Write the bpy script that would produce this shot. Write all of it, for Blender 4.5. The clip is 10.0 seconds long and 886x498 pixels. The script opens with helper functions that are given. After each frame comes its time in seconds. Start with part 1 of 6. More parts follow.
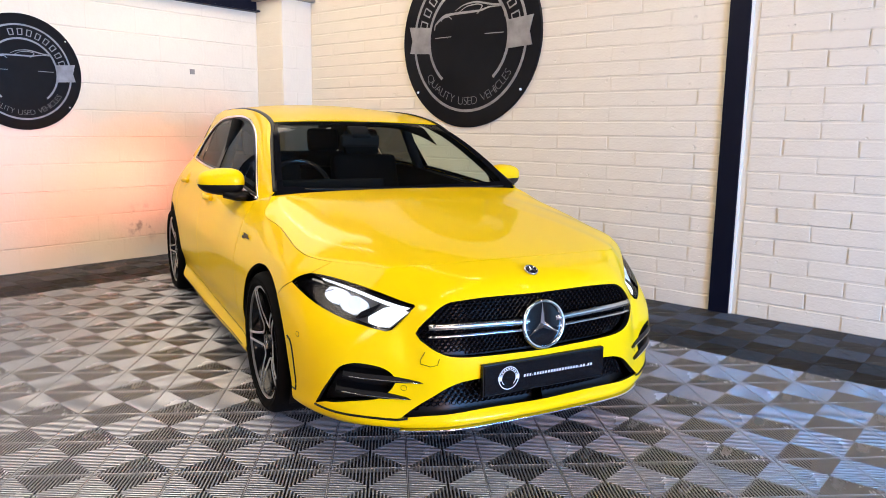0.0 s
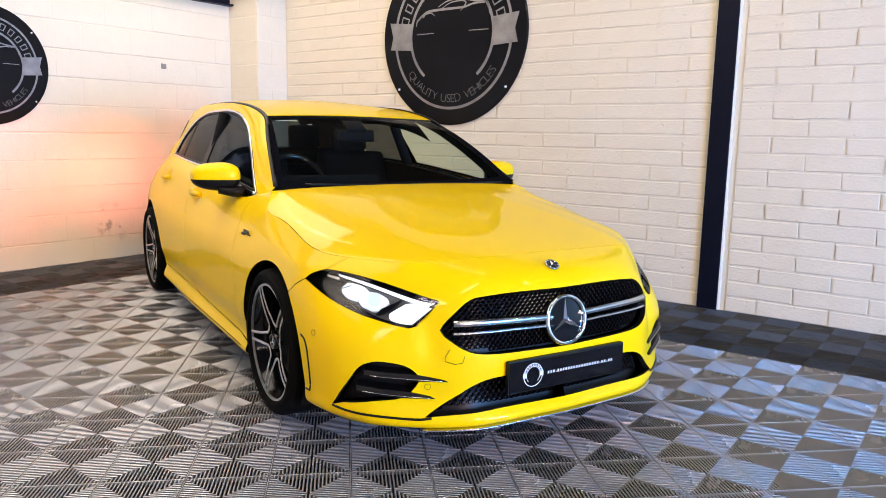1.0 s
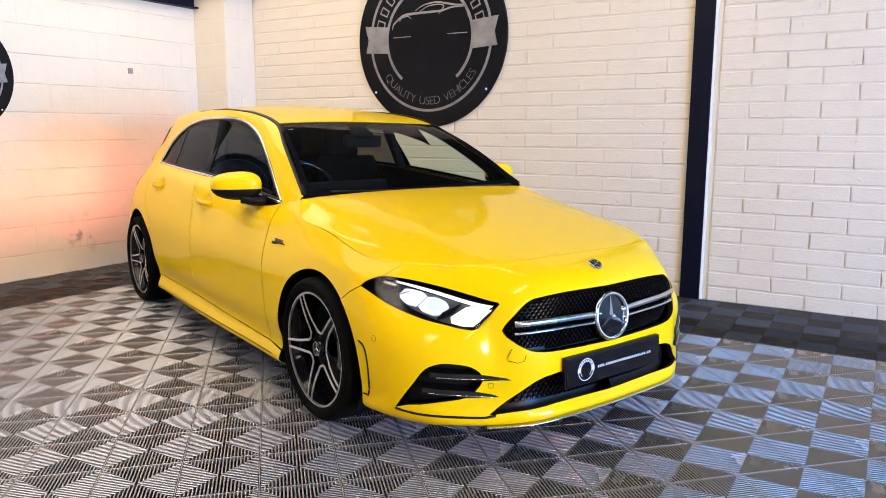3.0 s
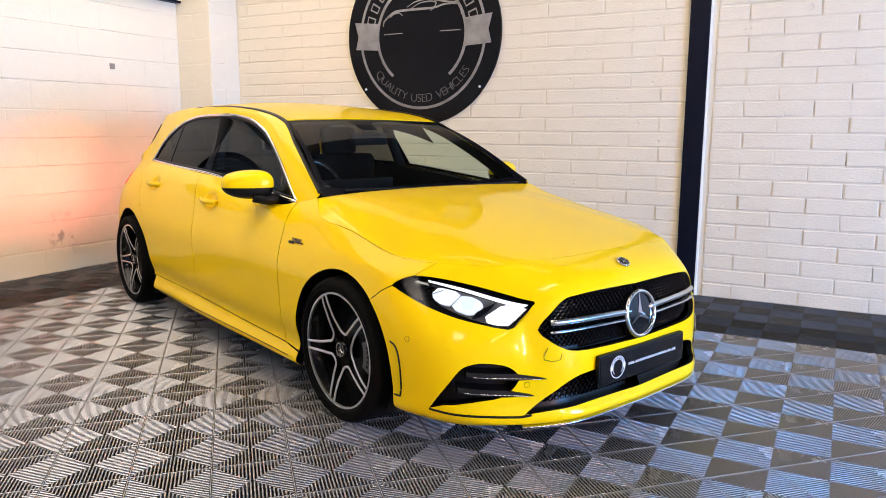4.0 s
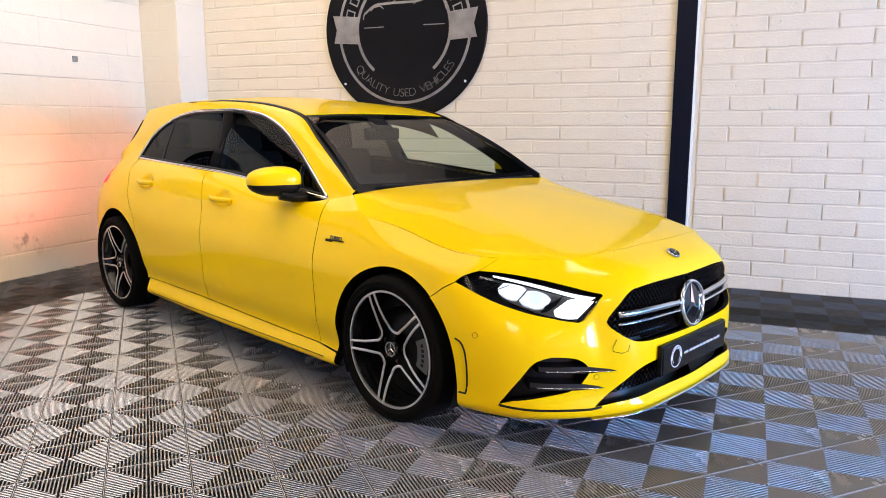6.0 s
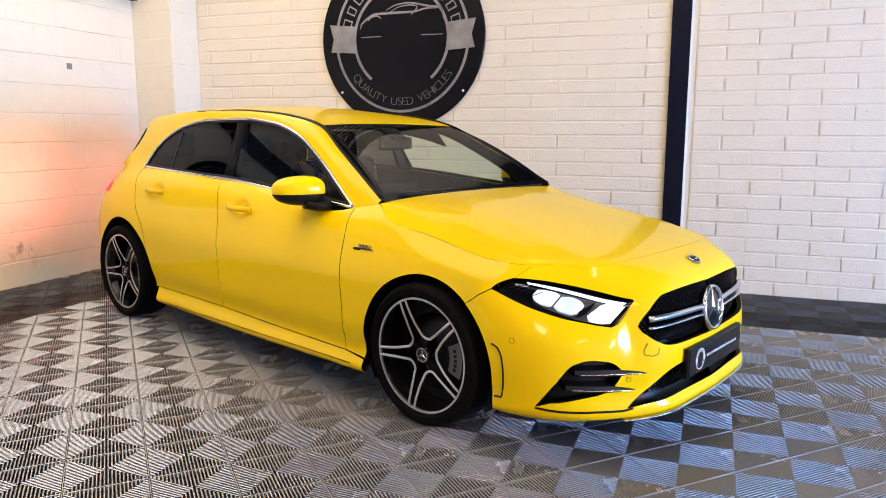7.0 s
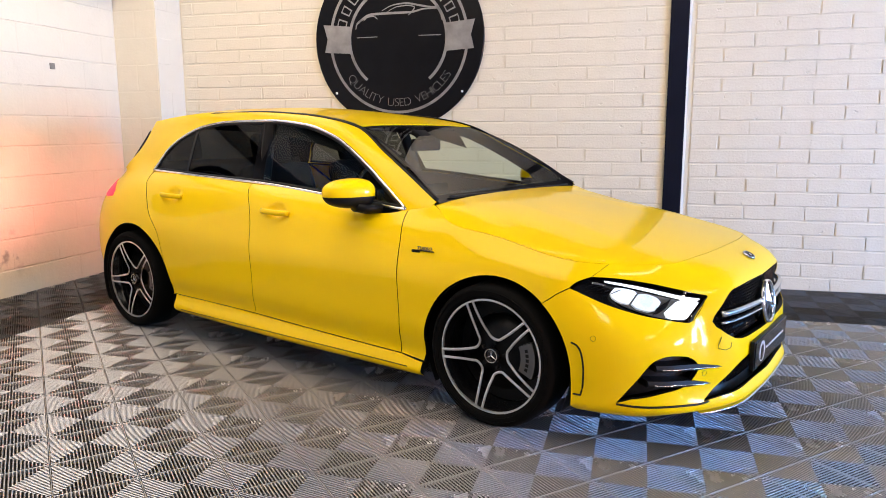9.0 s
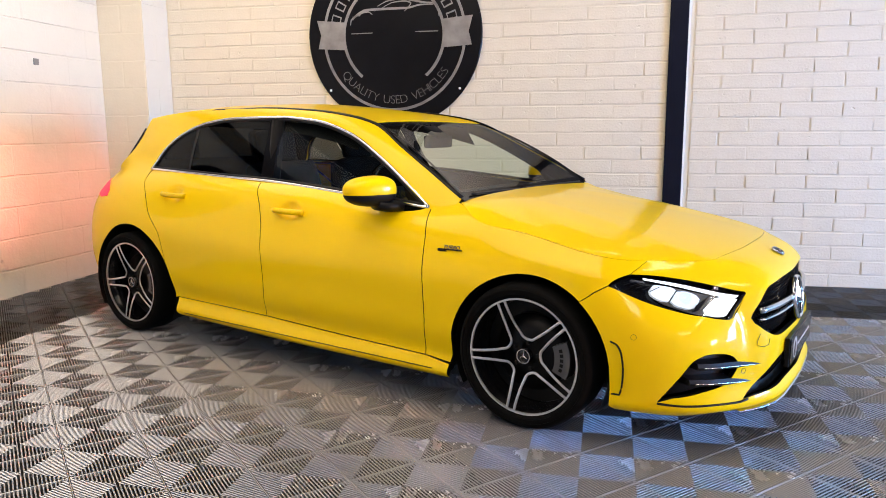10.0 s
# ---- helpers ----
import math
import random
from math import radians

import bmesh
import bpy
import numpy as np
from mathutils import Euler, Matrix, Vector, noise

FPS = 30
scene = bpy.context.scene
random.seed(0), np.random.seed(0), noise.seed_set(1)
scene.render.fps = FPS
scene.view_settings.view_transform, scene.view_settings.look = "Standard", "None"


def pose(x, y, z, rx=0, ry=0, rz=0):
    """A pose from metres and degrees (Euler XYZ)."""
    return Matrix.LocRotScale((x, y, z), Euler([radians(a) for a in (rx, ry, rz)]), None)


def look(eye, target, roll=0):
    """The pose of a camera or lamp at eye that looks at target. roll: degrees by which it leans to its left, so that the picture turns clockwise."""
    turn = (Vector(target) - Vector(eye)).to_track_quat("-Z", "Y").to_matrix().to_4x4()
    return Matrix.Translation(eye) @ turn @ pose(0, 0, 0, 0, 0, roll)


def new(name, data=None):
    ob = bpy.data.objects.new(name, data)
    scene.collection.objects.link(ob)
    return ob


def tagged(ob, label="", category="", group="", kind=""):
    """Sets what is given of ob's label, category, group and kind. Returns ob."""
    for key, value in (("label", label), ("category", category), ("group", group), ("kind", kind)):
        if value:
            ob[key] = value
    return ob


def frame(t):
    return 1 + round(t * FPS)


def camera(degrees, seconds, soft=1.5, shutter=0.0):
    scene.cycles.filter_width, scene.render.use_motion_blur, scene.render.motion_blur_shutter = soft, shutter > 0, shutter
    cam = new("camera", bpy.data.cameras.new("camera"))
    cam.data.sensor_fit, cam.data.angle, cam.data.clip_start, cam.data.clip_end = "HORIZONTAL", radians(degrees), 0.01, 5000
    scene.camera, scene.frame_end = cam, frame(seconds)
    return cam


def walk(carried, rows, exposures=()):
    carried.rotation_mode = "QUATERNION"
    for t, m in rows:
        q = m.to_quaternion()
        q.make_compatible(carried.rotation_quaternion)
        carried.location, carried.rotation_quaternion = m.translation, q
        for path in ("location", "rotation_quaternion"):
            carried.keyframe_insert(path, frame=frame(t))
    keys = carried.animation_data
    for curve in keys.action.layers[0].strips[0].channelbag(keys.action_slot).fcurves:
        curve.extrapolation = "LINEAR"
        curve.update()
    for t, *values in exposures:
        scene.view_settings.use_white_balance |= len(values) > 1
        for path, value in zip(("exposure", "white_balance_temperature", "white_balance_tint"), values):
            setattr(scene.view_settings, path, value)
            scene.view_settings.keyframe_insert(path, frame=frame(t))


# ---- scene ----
cam = camera(63.0, 10.0, soft=0.9)
PATH = [
    (0, (6.62, -5.015, 1.233), (5.332, -3.52, 0.908), 0.7),
    (0.5, (6.523, -5.083, 1.216), (5.28, -3.549, 0.897), 0.8),
    (1, (6.39, -5.115, 1.191), (5.196, -3.542, 0.873), 1.0),
    (1.5, (6.298, -5.183, 1.206), (5.154, -3.573, 0.891), 1.1),
    (2, (6.204, -5.296, 1.228), (5.107, -3.653, 0.916), 1.0),
    (2.5, (6.122, -5.401, 1.221), (5.058, -3.736, 0.91), 0.6),
    (2.7, (6.103, -5.423, 1.229), (5.049, -3.754, 0.91), 0.3),
    (4, (5.824, -5.558, 1.231), (4.877, -3.828, 0.9), 0.2),
    (4.5, (5.702, -5.661, 1.239), (4.809, -3.902, 0.911), 0.1),
    (5, (5.598, -5.716, 1.231), (4.754, -3.932, 0.904), -0.2),
    (5.5, (5.472, -5.707, 1.217), (4.666, -3.908, 0.878), -0.2),
    (7, (5.14, -5.913, 1.244), (4.455, -4.063, 0.918), 0.1),
    (7.5, (5.025, -5.94, 1.224), (4.375, -4.074, 0.917), 0.0),
    (8, (4.9, -5.963, 1.233), (4.286, -4.085, 0.925), -0.1),
    (8.5, (4.763, -6.01, 1.25), (4.191, -4.12, 0.931), -0.2),
    (9, (4.625, -6.079, 1.25), (4.103, -4.176, 0.924), -0.2),
    (9.5, (4.51, -6.085, 1.237), (4.03, -4.171, 0.913), -0.3),
    (10, (4.357, -6.064, 1.233), (3.92, -4.14, 0.906), -0.3),
]
walk(cam, [(t, look(eye, target, roll)) for t, eye, target, roll in PATH])

# ---- light ----
world = bpy.data.worlds.new("world")
scene.world = world
world.use_nodes = True
sky = world.node_tree.nodes.new("ShaderNodeTexSky")
sky.sky_type, sky.sun_disc, sky.sun_elevation, sky.sun_rotation = "NISHITA", False, radians(35), radians(120)
world.node_tree.links.new(sky.outputs[0], world.node_tree.nodes["Background"].inputs[0])
world.node_tree.nodes["Background"].inputs[1].default_value = 0.1
scene.view_settings.exposure = -0.01

ROOM_X, ROOM_Y, ROOM_Z = 14.0, -8.2, 3.3


def area_lamp(name, m, w, h, power, colour):
    lamp = bpy.data.lights.new(name, "AREA")
    lamp.shape, lamp.size, lamp.size_y, lamp.energy, lamp.color = "RECTANGLE", w, h, power, colour
    ob = new(name, lamp)
    ob.matrix_world = m
    return ob


# daylight through the vehicle door, cool against the warm tubes
area_lamp("door_daylight", look((ROOM_X - 0.02, -3.6, 1.2), (0.0, -3.6, 1.2)), 2.8, 2.4, 1400, (0.13, 0.43, 1.0))
# unseen warm fill beside the doorway, added to tint the side wall
area_lamp("window_light", look((ROOM_X - 0.02, -6.9, 1.3), (0.0, -6.9, 1.3)), 1.1, 1.3, 600, (1.0, 0.57, 0.42))
# the lit tail lamps redden the block wall close behind the car
for tail, swing, watts in (((0.97, -1.79, 0.86), 0.05, 2.5), ((0.97, -1.80, 0.86), -0.80, 2.6), ((1.45, -0.56, 0.86), -0.2, 2.0)):
    beam = area_lamp("tail_light", look(tail, (tail[0] - 1.0, tail[1] + swing, tail[2] - 0.08)), 0.14, 0.09, watts, (1.0, 0.20, 0.16))
    beam.data.spread = radians(66)
TUBES = [(5.9, -3.5, 12.5, 0.88), (8.0, -4.6, 18, 0.82), (11.4, -4.3, 14, 0.84)]
WALL_FILLS = [(1.6, -1.5, 8.5, 0.81), (4.4, -1.7, 15.8, 0.81), (7.6, -1.7, 16.3, 0.81)]
# unseen ceiling panels behind the camera, added as fill
FILL_PANELS = [(5.4, -7.4, 32, 0.9), (8.4, -7.3, 26, 0.82)]
# wide diffusing ceiling fields, unseen, added to brighten the open floor beside the car and the corner: x, y, watts,
# warmth, length, width, spread
FILL_FIELDS = [(2.6, -4.7, 29, 0.87, 3.8, 3.0, 115), (1.05, -1.75, 8, 0.86, 1.9, 1.6, 180)]
LAMPS = [(*lamp, 1.5, 0.2, 180) for lamp in TUBES] + [(*lamp, 1.5, 0.6, 180) for lamp in FILL_PANELS] + FILL_FIELDS
for tx, ty, watts, warm, long_, width, spread in LAMPS:
    lamp_ = area_lamp("ceiling_light", pose(tx, ty, ROOM_Z - 0.16, 0, 0, 90), long_, width, watts, (1.0, warm, warm - 0.16))
    lamp_.data.spread = radians(spread)

# unseen battens tilted towards the coursed wall, added to brighten it
for tx, ty, watts, warm in WALL_FILLS:
    area_lamp("wall_washer_light", pose(tx, ty, ROOM_Z - 0.2, 50, 0, 0), 1.5, 0.05, watts, (1.0, warm, warm - 0.16))

# ---- materials ----
def material(name, colour, rough=0.5, metal=0.0, coat=0.0, noise_scale=0.0, vary=0.0, bump=0.0, bump_scale=200.0, spec=0.5):
    m = bpy.data.materials.new(name)
    m.use_nodes = True
    nt = m.node_tree
    b = nt.nodes["Principled BSDF"]
    b.inputs["Base Color"].default_value = (*colour, 1)
    b.inputs["Roughness"].default_value = rough
    b.inputs["Metallic"].default_value = metal
    b.inputs["Coat Weight"].default_value = coat
    b.inputs["Coat Roughness"].default_value = 0.03
    b.inputs["Specular IOR Level"].default_value = spec
    co = nt.nodes.new("ShaderNodeTexCoord")
    if vary:
        n = nt.nodes.new("ShaderNodeTexNoise")
        n.inputs["Scale"].default_value, n.inputs["Detail"].default_value = noise_scale, 6
        nt.links.new(co.outputs["Object"], n.inputs["Vector"])
        mix = nt.nodes.new("ShaderNodeMix")
        mix.data_type = "RGBA"
        mix.inputs[6].default_value = (*[max(0, c * (1 - vary)) for c in colour], 1)
        mix.inputs[7].default_value = (*[min(1, c * (1 + vary)) for c in colour], 1)
        nt.links.new(n.outputs["Fac"], mix.inputs[0])
        nt.links.new(mix.outputs[2], b.inputs["Base Color"])
        ramp = nt.nodes.new("ShaderNodeMapRange")
        ramp.inputs["To Min"].default_value, ramp.inputs["To Max"].default_value = max(0.02, rough * 0.8), min(1, rough * 1.2)
        nt.links.new(n.outputs["Fac"], ramp.inputs["Value"])
        nt.links.new(ramp.outputs[0], b.inputs["Roughness"])
    if bump:
        n2 = nt.nodes.new("ShaderNodeTexNoise")
        n2.inputs["Scale"].default_value, n2.inputs["Detail"].default_value = bump_scale, 8
        nt.links.new(co.outputs["Object"], n2.inputs["Vector"])
        bp = nt.nodes.new("ShaderNodeBump")
        bp.inputs["Strength"].default_value, bp.inputs["Distance"].default_value = 1.0, bump
        nt.links.new(n2.outputs["Fac"], bp.inputs["Height"])
        nt.links.new(bp.outputs[0], b.inputs["Normal"])
    return m


def glass(name, tint, gloss_rough=0.0, edge_on=0.35, face_on=0.03):
    m = bpy.data.materials.new(name)
    m.use_nodes = True
    nt = m.node_tree
    nt.nodes.clear()
    out = nt.nodes.new("ShaderNodeOutputMaterial")
    tr, gl, fr, mix, pw, sc = (nt.nodes.new("ShaderNode" + k) for k in ("BsdfTransparent", "BsdfGlossy", "LayerWeight", "MixShader", "Math", "Math"))
    tr.inputs[0].default_value = (*tint, 1)
    gl.inputs["Roughness"].default_value = gloss_rough
    fr.inputs["Blend"].default_value = 0.5
    pw.operation, sc.operation = "POWER", "MULTIPLY_ADD"
    pw.inputs[1].default_value = 5.0
    sc.inputs[1].default_value, sc.inputs[2].default_value = edge_on, face_on
    nt.links.new(fr.outputs["Facing"], pw.inputs[0])
    nt.links.new(pw.outputs[0], sc.inputs[0])
    nt.links.new(sc.outputs[0], mix.inputs[0])
    nt.links.new(tr.outputs[0], mix.inputs[1])
    nt.links.new(gl.outputs[0], mix.inputs[2])
    nt.links.new(mix.outputs[0], out.inputs[0])
    return m


def glow(name, colour, strength):
    m = bpy.data.materials.new(name)
    m.use_nodes = True
    b = m.node_tree.nodes["Principled BSDF"]
    b.inputs["Base Color"].default_value = (*colour, 1)
    b.inputs["Emission Color"].default_value = (*colour, 1)
    b.inputs["Emission Strength"].default_value = strength
    return m


WALL_WHITE = (0.79, 0.737, 0.592)
MAT_WALL = material("white_masonry_paint", WALL_WHITE, 0.55, noise_scale=1.3, vary=0.03, bump=0.0035, bump_scale=38, spec=0.3)
MAT_BLOCK = material("white_block_paint", WALL_WHITE, 0.55, noise_scale=6, vary=0.025, bump=0.003, bump_scale=55, spec=0.3)


def weathered(m, chipped):
    """Flaked edges under the paint where it is chipped, and a smudge low on the side wall."""
    nt = m.node_tree
    b = nt.nodes["Principled BSDF"]
    geo = nt.nodes.new("ShaderNodeNewGeometry")
    def grain(scale, detail):
        n = nt.nodes.new("ShaderNodeTexNoise")
        n.inputs["Scale"].default_value, n.inputs["Detail"].default_value = scale, detail
        nt.links.new(geo.outputs["Position"], n.inputs["Vector"])
        return n
    def ramp(src, lo, hi, a, z):
        r = nt.nodes.new("ShaderNodeMapRange")
        r.interpolation_type = "SMOOTHSTEP"
        for k, v in zip(("From Min", "From Max", "To Min", "To Max"), (lo, hi, a, z)):
            r.inputs[k].default_value = v
        nt.links.new(src, r.inputs["Value"])
        return r.outputs[0]
    chips = ramp(grain(17, 5).outputs["Fac"], 0.655, 0.72, 0.0, -chipped)
    waves = ramp(grain(3.0, 2).outputs["Fac"], 0.3, 0.7, 0.0, 0.9)
    add = nt.nodes.new("ShaderNodeMath")
    nt.links.new(chips, add.inputs[0])
    nt.links.new(waves, add.inputs[1])
    bump = nt.nodes.new("ShaderNodeBump")
    bump.inputs["Strength"].default_value, bump.inputs["Distance"].default_value = 0.75, 0.0055
    old = b.inputs["Normal"].links[0].from_node
    nt.links.new(add.outputs[0], bump.inputs["Height"])
    nt.links.new(old.outputs[0], bump.inputs["Normal"])
    nt.links.new(bump.outputs[0], b.inputs["Normal"])
    dist = nt.nodes.new("ShaderNodeVectorMath")
    dist.operation = "DISTANCE"
    dist.inputs[1].default_value = (0.0, -1.72, 0.33)
    nt.links.new(geo.outputs["Position"], dist.inputs[0])
    near = ramp(dist.outputs["Value"], 0.04, 0.24, 1.0, 0.0)
    spot = ramp(grain(9, 5).outputs["Fac"], 0.48, 0.66, 0.0, 0.6)
    mul = nt.nodes.new("ShaderNodeMath")
    mul.operation = "MULTIPLY"
    nt.links.new(near, mul.inputs[0])
    nt.links.new(spot, mul.inputs[1])
    mix = nt.nodes.new("ShaderNodeMix")
    mix.data_type = "RGBA"
    nt.links.new(mul.outputs[0], mix.inputs[0])
    nt.links.new(b.inputs["Base Color"].links[0].from_socket, mix.inputs[6])
    mix.inputs[7].default_value = (0.12, 0.10, 0.09, 1)
    nt.links.new(mix.outputs[2], b.inputs["Base Color"])


weathered(MAT_BLOCK, 0.8)
MAT_BLOCK_SMOOTH = material("thick_white_block_paint", WALL_WHITE, 0.55, noise_scale=6, vary=0.025, bump=0.002, bump_scale=40, spec=0.3)
weathered(MAT_BLOCK_SMOOTH, 0.12)
MAT_NAVY = material("navy_steel_paint", (0.0035, 0.005, 0.014), 0.45, noise_scale=9, vary=0.25, bump=0.0006, bump_scale=60, spec=0.15)
MAT_GREY = material("grey_wall_paint", (0.22, 0.216, 0.212), 0.7, noise_scale=2, vary=0.06)
MAT_CEIL = material("ceiling_paint", (0.065, 0.064, 0.062), 0.8, noise_scale=2, vary=0.06)
MAT_TILE = material("grey_tile_plastic", (0.49, 0.49, 0.50), 0.27, 0.62, noise_scale=2.2, vary=0.12, spec=0.7)
MAT_TILE_MID = material("slate_tile_plastic", (0.060, 0.064, 0.074), 0.34, noise_scale=3, vary=0.12)
MAT_TILE_BLACK = material("black_tile_plastic", (0.012, 0.012, 0.014), 0.36, noise_scale=3, vary=0.12)
MAT_UNDER = material("dark_concrete_underlay", (0.006, 0.006, 0.006), 0.9, noise_scale=4, vary=0.3)
MAT_SIGN = material("black_gloss_panel", (0.008, 0.008, 0.009), 0.2, noise_scale=5, vary=0.3, spec=0.12)
MAT_SILVER = material("brushed_silver_vinyl", (0.29, 0.285, 0.285), 0.42, 0.6, noise_scale=9, vary=0.5, bump=0.001, bump_scale=30)
MAT_SILVER_THIN = material("thin_silver_vinyl", (0.20, 0.195, 0.19), 0.5, 0.4, noise_scale=20, vary=0.4)
MAT_PAINT = material("yellow_car_paint", (0.92, 0.615, 0.0006), 0.4, coat=0.56, noise_scale=600, vary=0.02, spec=0.05)
MAT_PAINT.node_tree.nodes["Principled BSDF"].inputs["Coat Roughness"].default_value = 0.04
MAT_PAINT.node_tree.nodes["Principled BSDF"].inputs["Coat IOR"].default_value = 1.4
MAT_BLACK = material("black_trim_plastic", (0.004, 0.004, 0.0042), 0.42, noise_scale=30, vary=0.2, spec=0.22)
MAT_GLOSSBLACK = material("gloss_black", (0.005, 0.005, 0.006), 0.10, spec=0.35)
MAT_PILLAR = material("gloss_black_trim", (0.004, 0.004, 0.005), 0.13, spec=0.05)
MAT_RUBBER = material("tyre_rubber", (0.003, 0.003, 0.003), 0.8, noise_scale=20, vary=0.3, bump=0.0008, bump_scale=160, spec=0.08)
MAT_CHROME = material("chrome", (0.78, 0.78, 0.78), 0.10, 1.0)
MAT_SATIN = material("satin_silver", (0.60, 0.60, 0.60), 0.24, 1.0, noise_scale=40, vary=0.06)
MAT_MACHINED = material("machined_alloy", (0.66, 0.66, 0.67), 0.30, 0.85, noise_scale=90, vary=0.08)
MAT_CABIN = material("cabin_plastic", (0.006, 0.006, 0.007), 0.75, noise_scale=60, vary=0.25, spec=0.12)
MAT_SEAT = material("seat_cloth", (0.004, 0.004, 0.0045), 0.9, noise_scale=80, vary=0.3, spec=0.1)
MAT_DISC = material("brake_disc_steel", (0.02, 0.02, 0.021), 0.4, 1.0, noise_scale=30, vary=0.2)
MAT_CALIPER = material("grey_caliper", (0.11, 0.11, 0.115), 0.35, 0.4)
MAT_RED = glow("lit_red_lamp", (0.80, 0.02, 0.07), 0.7)
MAT_WHITE = material("white_print", (0.75, 0.75, 0.75), 0.45)
MAT_STEEL = material("bare_steel", (0.34, 0.31, 0.27), 0.5, 0.6, noise_scale=12, vary=0.2)
MAT_GLASS = glass("clear_car_glass", (0.78, 0.85, 0.80))
MAT_TINT = glass("privacy_glass", (0.12, 0.122, 0.12), 0.0, 0.4, 0.018)
MAT_SCREEN = glass("laminated_screen_glass", (0.76, 0.84, 0.78), 0.0, 0.75, 0.05)
MAT_LENS = glass("lamp_lens", (0.93, 0.95, 0.97))
MAT_LED = glow("led_white", (0.95, 0.98, 1.0), 1.15)
MAT_LED_SOFT = glow("lit_reflector", (0.80, 0.86, 0.90), 0.6)
MAT_LED_DIM = glow("lit_inner_reflector", (0.70, 0.78, 0.82), 0.5)
MAT_DIFFUSER = glow("diffuser_glow", (1.0, 0.86, 0.70), 2.0)
MAT_TUBE = glow("tube_glow", (1.0, 0.86, 0.70), 6.0)


# ---- building helpers ----
def shade(me, smooth):
    me.polygons.foreach_set("use_smooth", [smooth] * len(me.polygons))


def mesh_ob(name, verts, faces, mat, parent=None, label="", smooth=False, normals=None):
    me = bpy.data.meshes.new(name)
    me.from_pydata([tuple(map(float, v)) for v in verts], [], [tuple(map(int, f)) for f in faces])
    me.update()
    shade(me, smooth)
    if normals is not None:
        me.normals_split_custom_set_from_vertices([tuple(map(float, n)) for n in normals])
    me.materials.append(mat)
    ob = new(name, me)
    if parent is not None:
        ob.parent = parent
    if label:
        tagged(ob, label)
    return ob


def part(name, bm, mat, parent=None, label="", smooth=False):
    me = bpy.data.meshes.new(name)
    bm.to_mesh(me)
    bm.free()
    shade(me, smooth)
    me.materials.append(mat)
    ob = new(name, me)
    if parent is not None:
        ob.parent = parent
    if label:
        tagged(ob, label)
    return ob


def box(bm, x0, x1, y0, y1, z0, z1, bevel=0.0, m=None):
    got = bmesh.ops.create_cube(bm, size=1)["verts"]
    for v in got:
        v.co = Vector((x0 + (v.co.x + 0.5) * (x1 - x0), y0 + (v.co.y + 0.5) * (y1 - y0), z0 + (v.co.z + 0.5) * (z1 - z0)))
    if bevel:
        edges = list({e for v in got for e in v.link_edges})
        got = bmesh.ops.bevel(bm, geom=edges, offset=bevel, segments=2, affect="EDGES", profile=0.6)["verts"]
    if m is not None:
        bmesh.ops.transform(bm, matrix=m, verts=got)


def tube(bm, points, radius, sides=8, closed=False, flat=None):
    """A round or flattened bar swept along points; flat = (half width, half height, up vector)."""
    pts = [Vector(p) for p in points]
    rings = []
    n = len(pts)
    for i, p in enumerate(pts):
        a = pts[(i - 1) % n] if closed or i > 0 else p
        b = pts[(i + 1) % n] if closed or i < n - 1 else p
        t = (b - a).normalized()
        up = Vector(flat[2]) if flat else Vector((0, 0, 1))
        if abs(t.dot(up)) > 0.98:
            up = Vector((1, 0, 0))
        side = t.cross(up).normalized()
        nor = side.cross(t).normalized()
        ring = []
        for k in range(sides):
            ang = 2 * math.pi * (k + 0.5) / sides
            w, h = (flat[0], flat[1]) if flat else (radius, radius)
            ring.append(bm.verts.new(p + side * (w * math.cos(ang)) + nor * (h * math.sin(ang))))
        rings.append(ring)
    for i in range(n if closed else n - 1):
        r0, r1 = rings[i], rings[(i + 1) % n]
        for k in range(sides):
            bm.faces.new((r0[k], r0[(k + 1) % sides], r1[(k + 1) % sides], r1[k]))
    if not closed:
        bm.faces.new(rings[0][::-1])
        bm.faces.new(rings[-1])


def lathe(bm, profile, steps=64, m=None):
    """Profile of (radius, y) turned round the y axis."""
    rings = []
    for r, y in profile:
        rings.append([bm.verts.new((r * math.cos(2 * math.pi * k / steps), y, r * math.sin(2 * math.pi * k / steps))) for k in range(steps)])
    for a, b in zip(rings, rings[1:]):
        for k in range(steps):
            bm.faces.new((a[k], b[k], b[(k + 1) % steps], a[(k + 1) % steps]))
    if m is not None:
        bmesh.ops.transform(bm, matrix=m, verts=[v for r in rings for v in r])


def prism(bm, outline, y0, y1, m=None):
    """A flat outline in x, z given a thickness from y0 to y1."""
    a = [bm.verts.new((x, y0, z)) for x, z in outline]
    b = [bm.verts.new((x, y1, z)) for x, z in outline]
    n = len(a)
    bm.faces.new(a)
    bm.faces.new(b[::-1])
    for k in range(n):
        bm.faces.new((a[k], b[k], b[(k + 1) % n], a[(k + 1) % n]))
    if m is not None:
        bmesh.ops.transform(bm, matrix=m, verts=a + b)


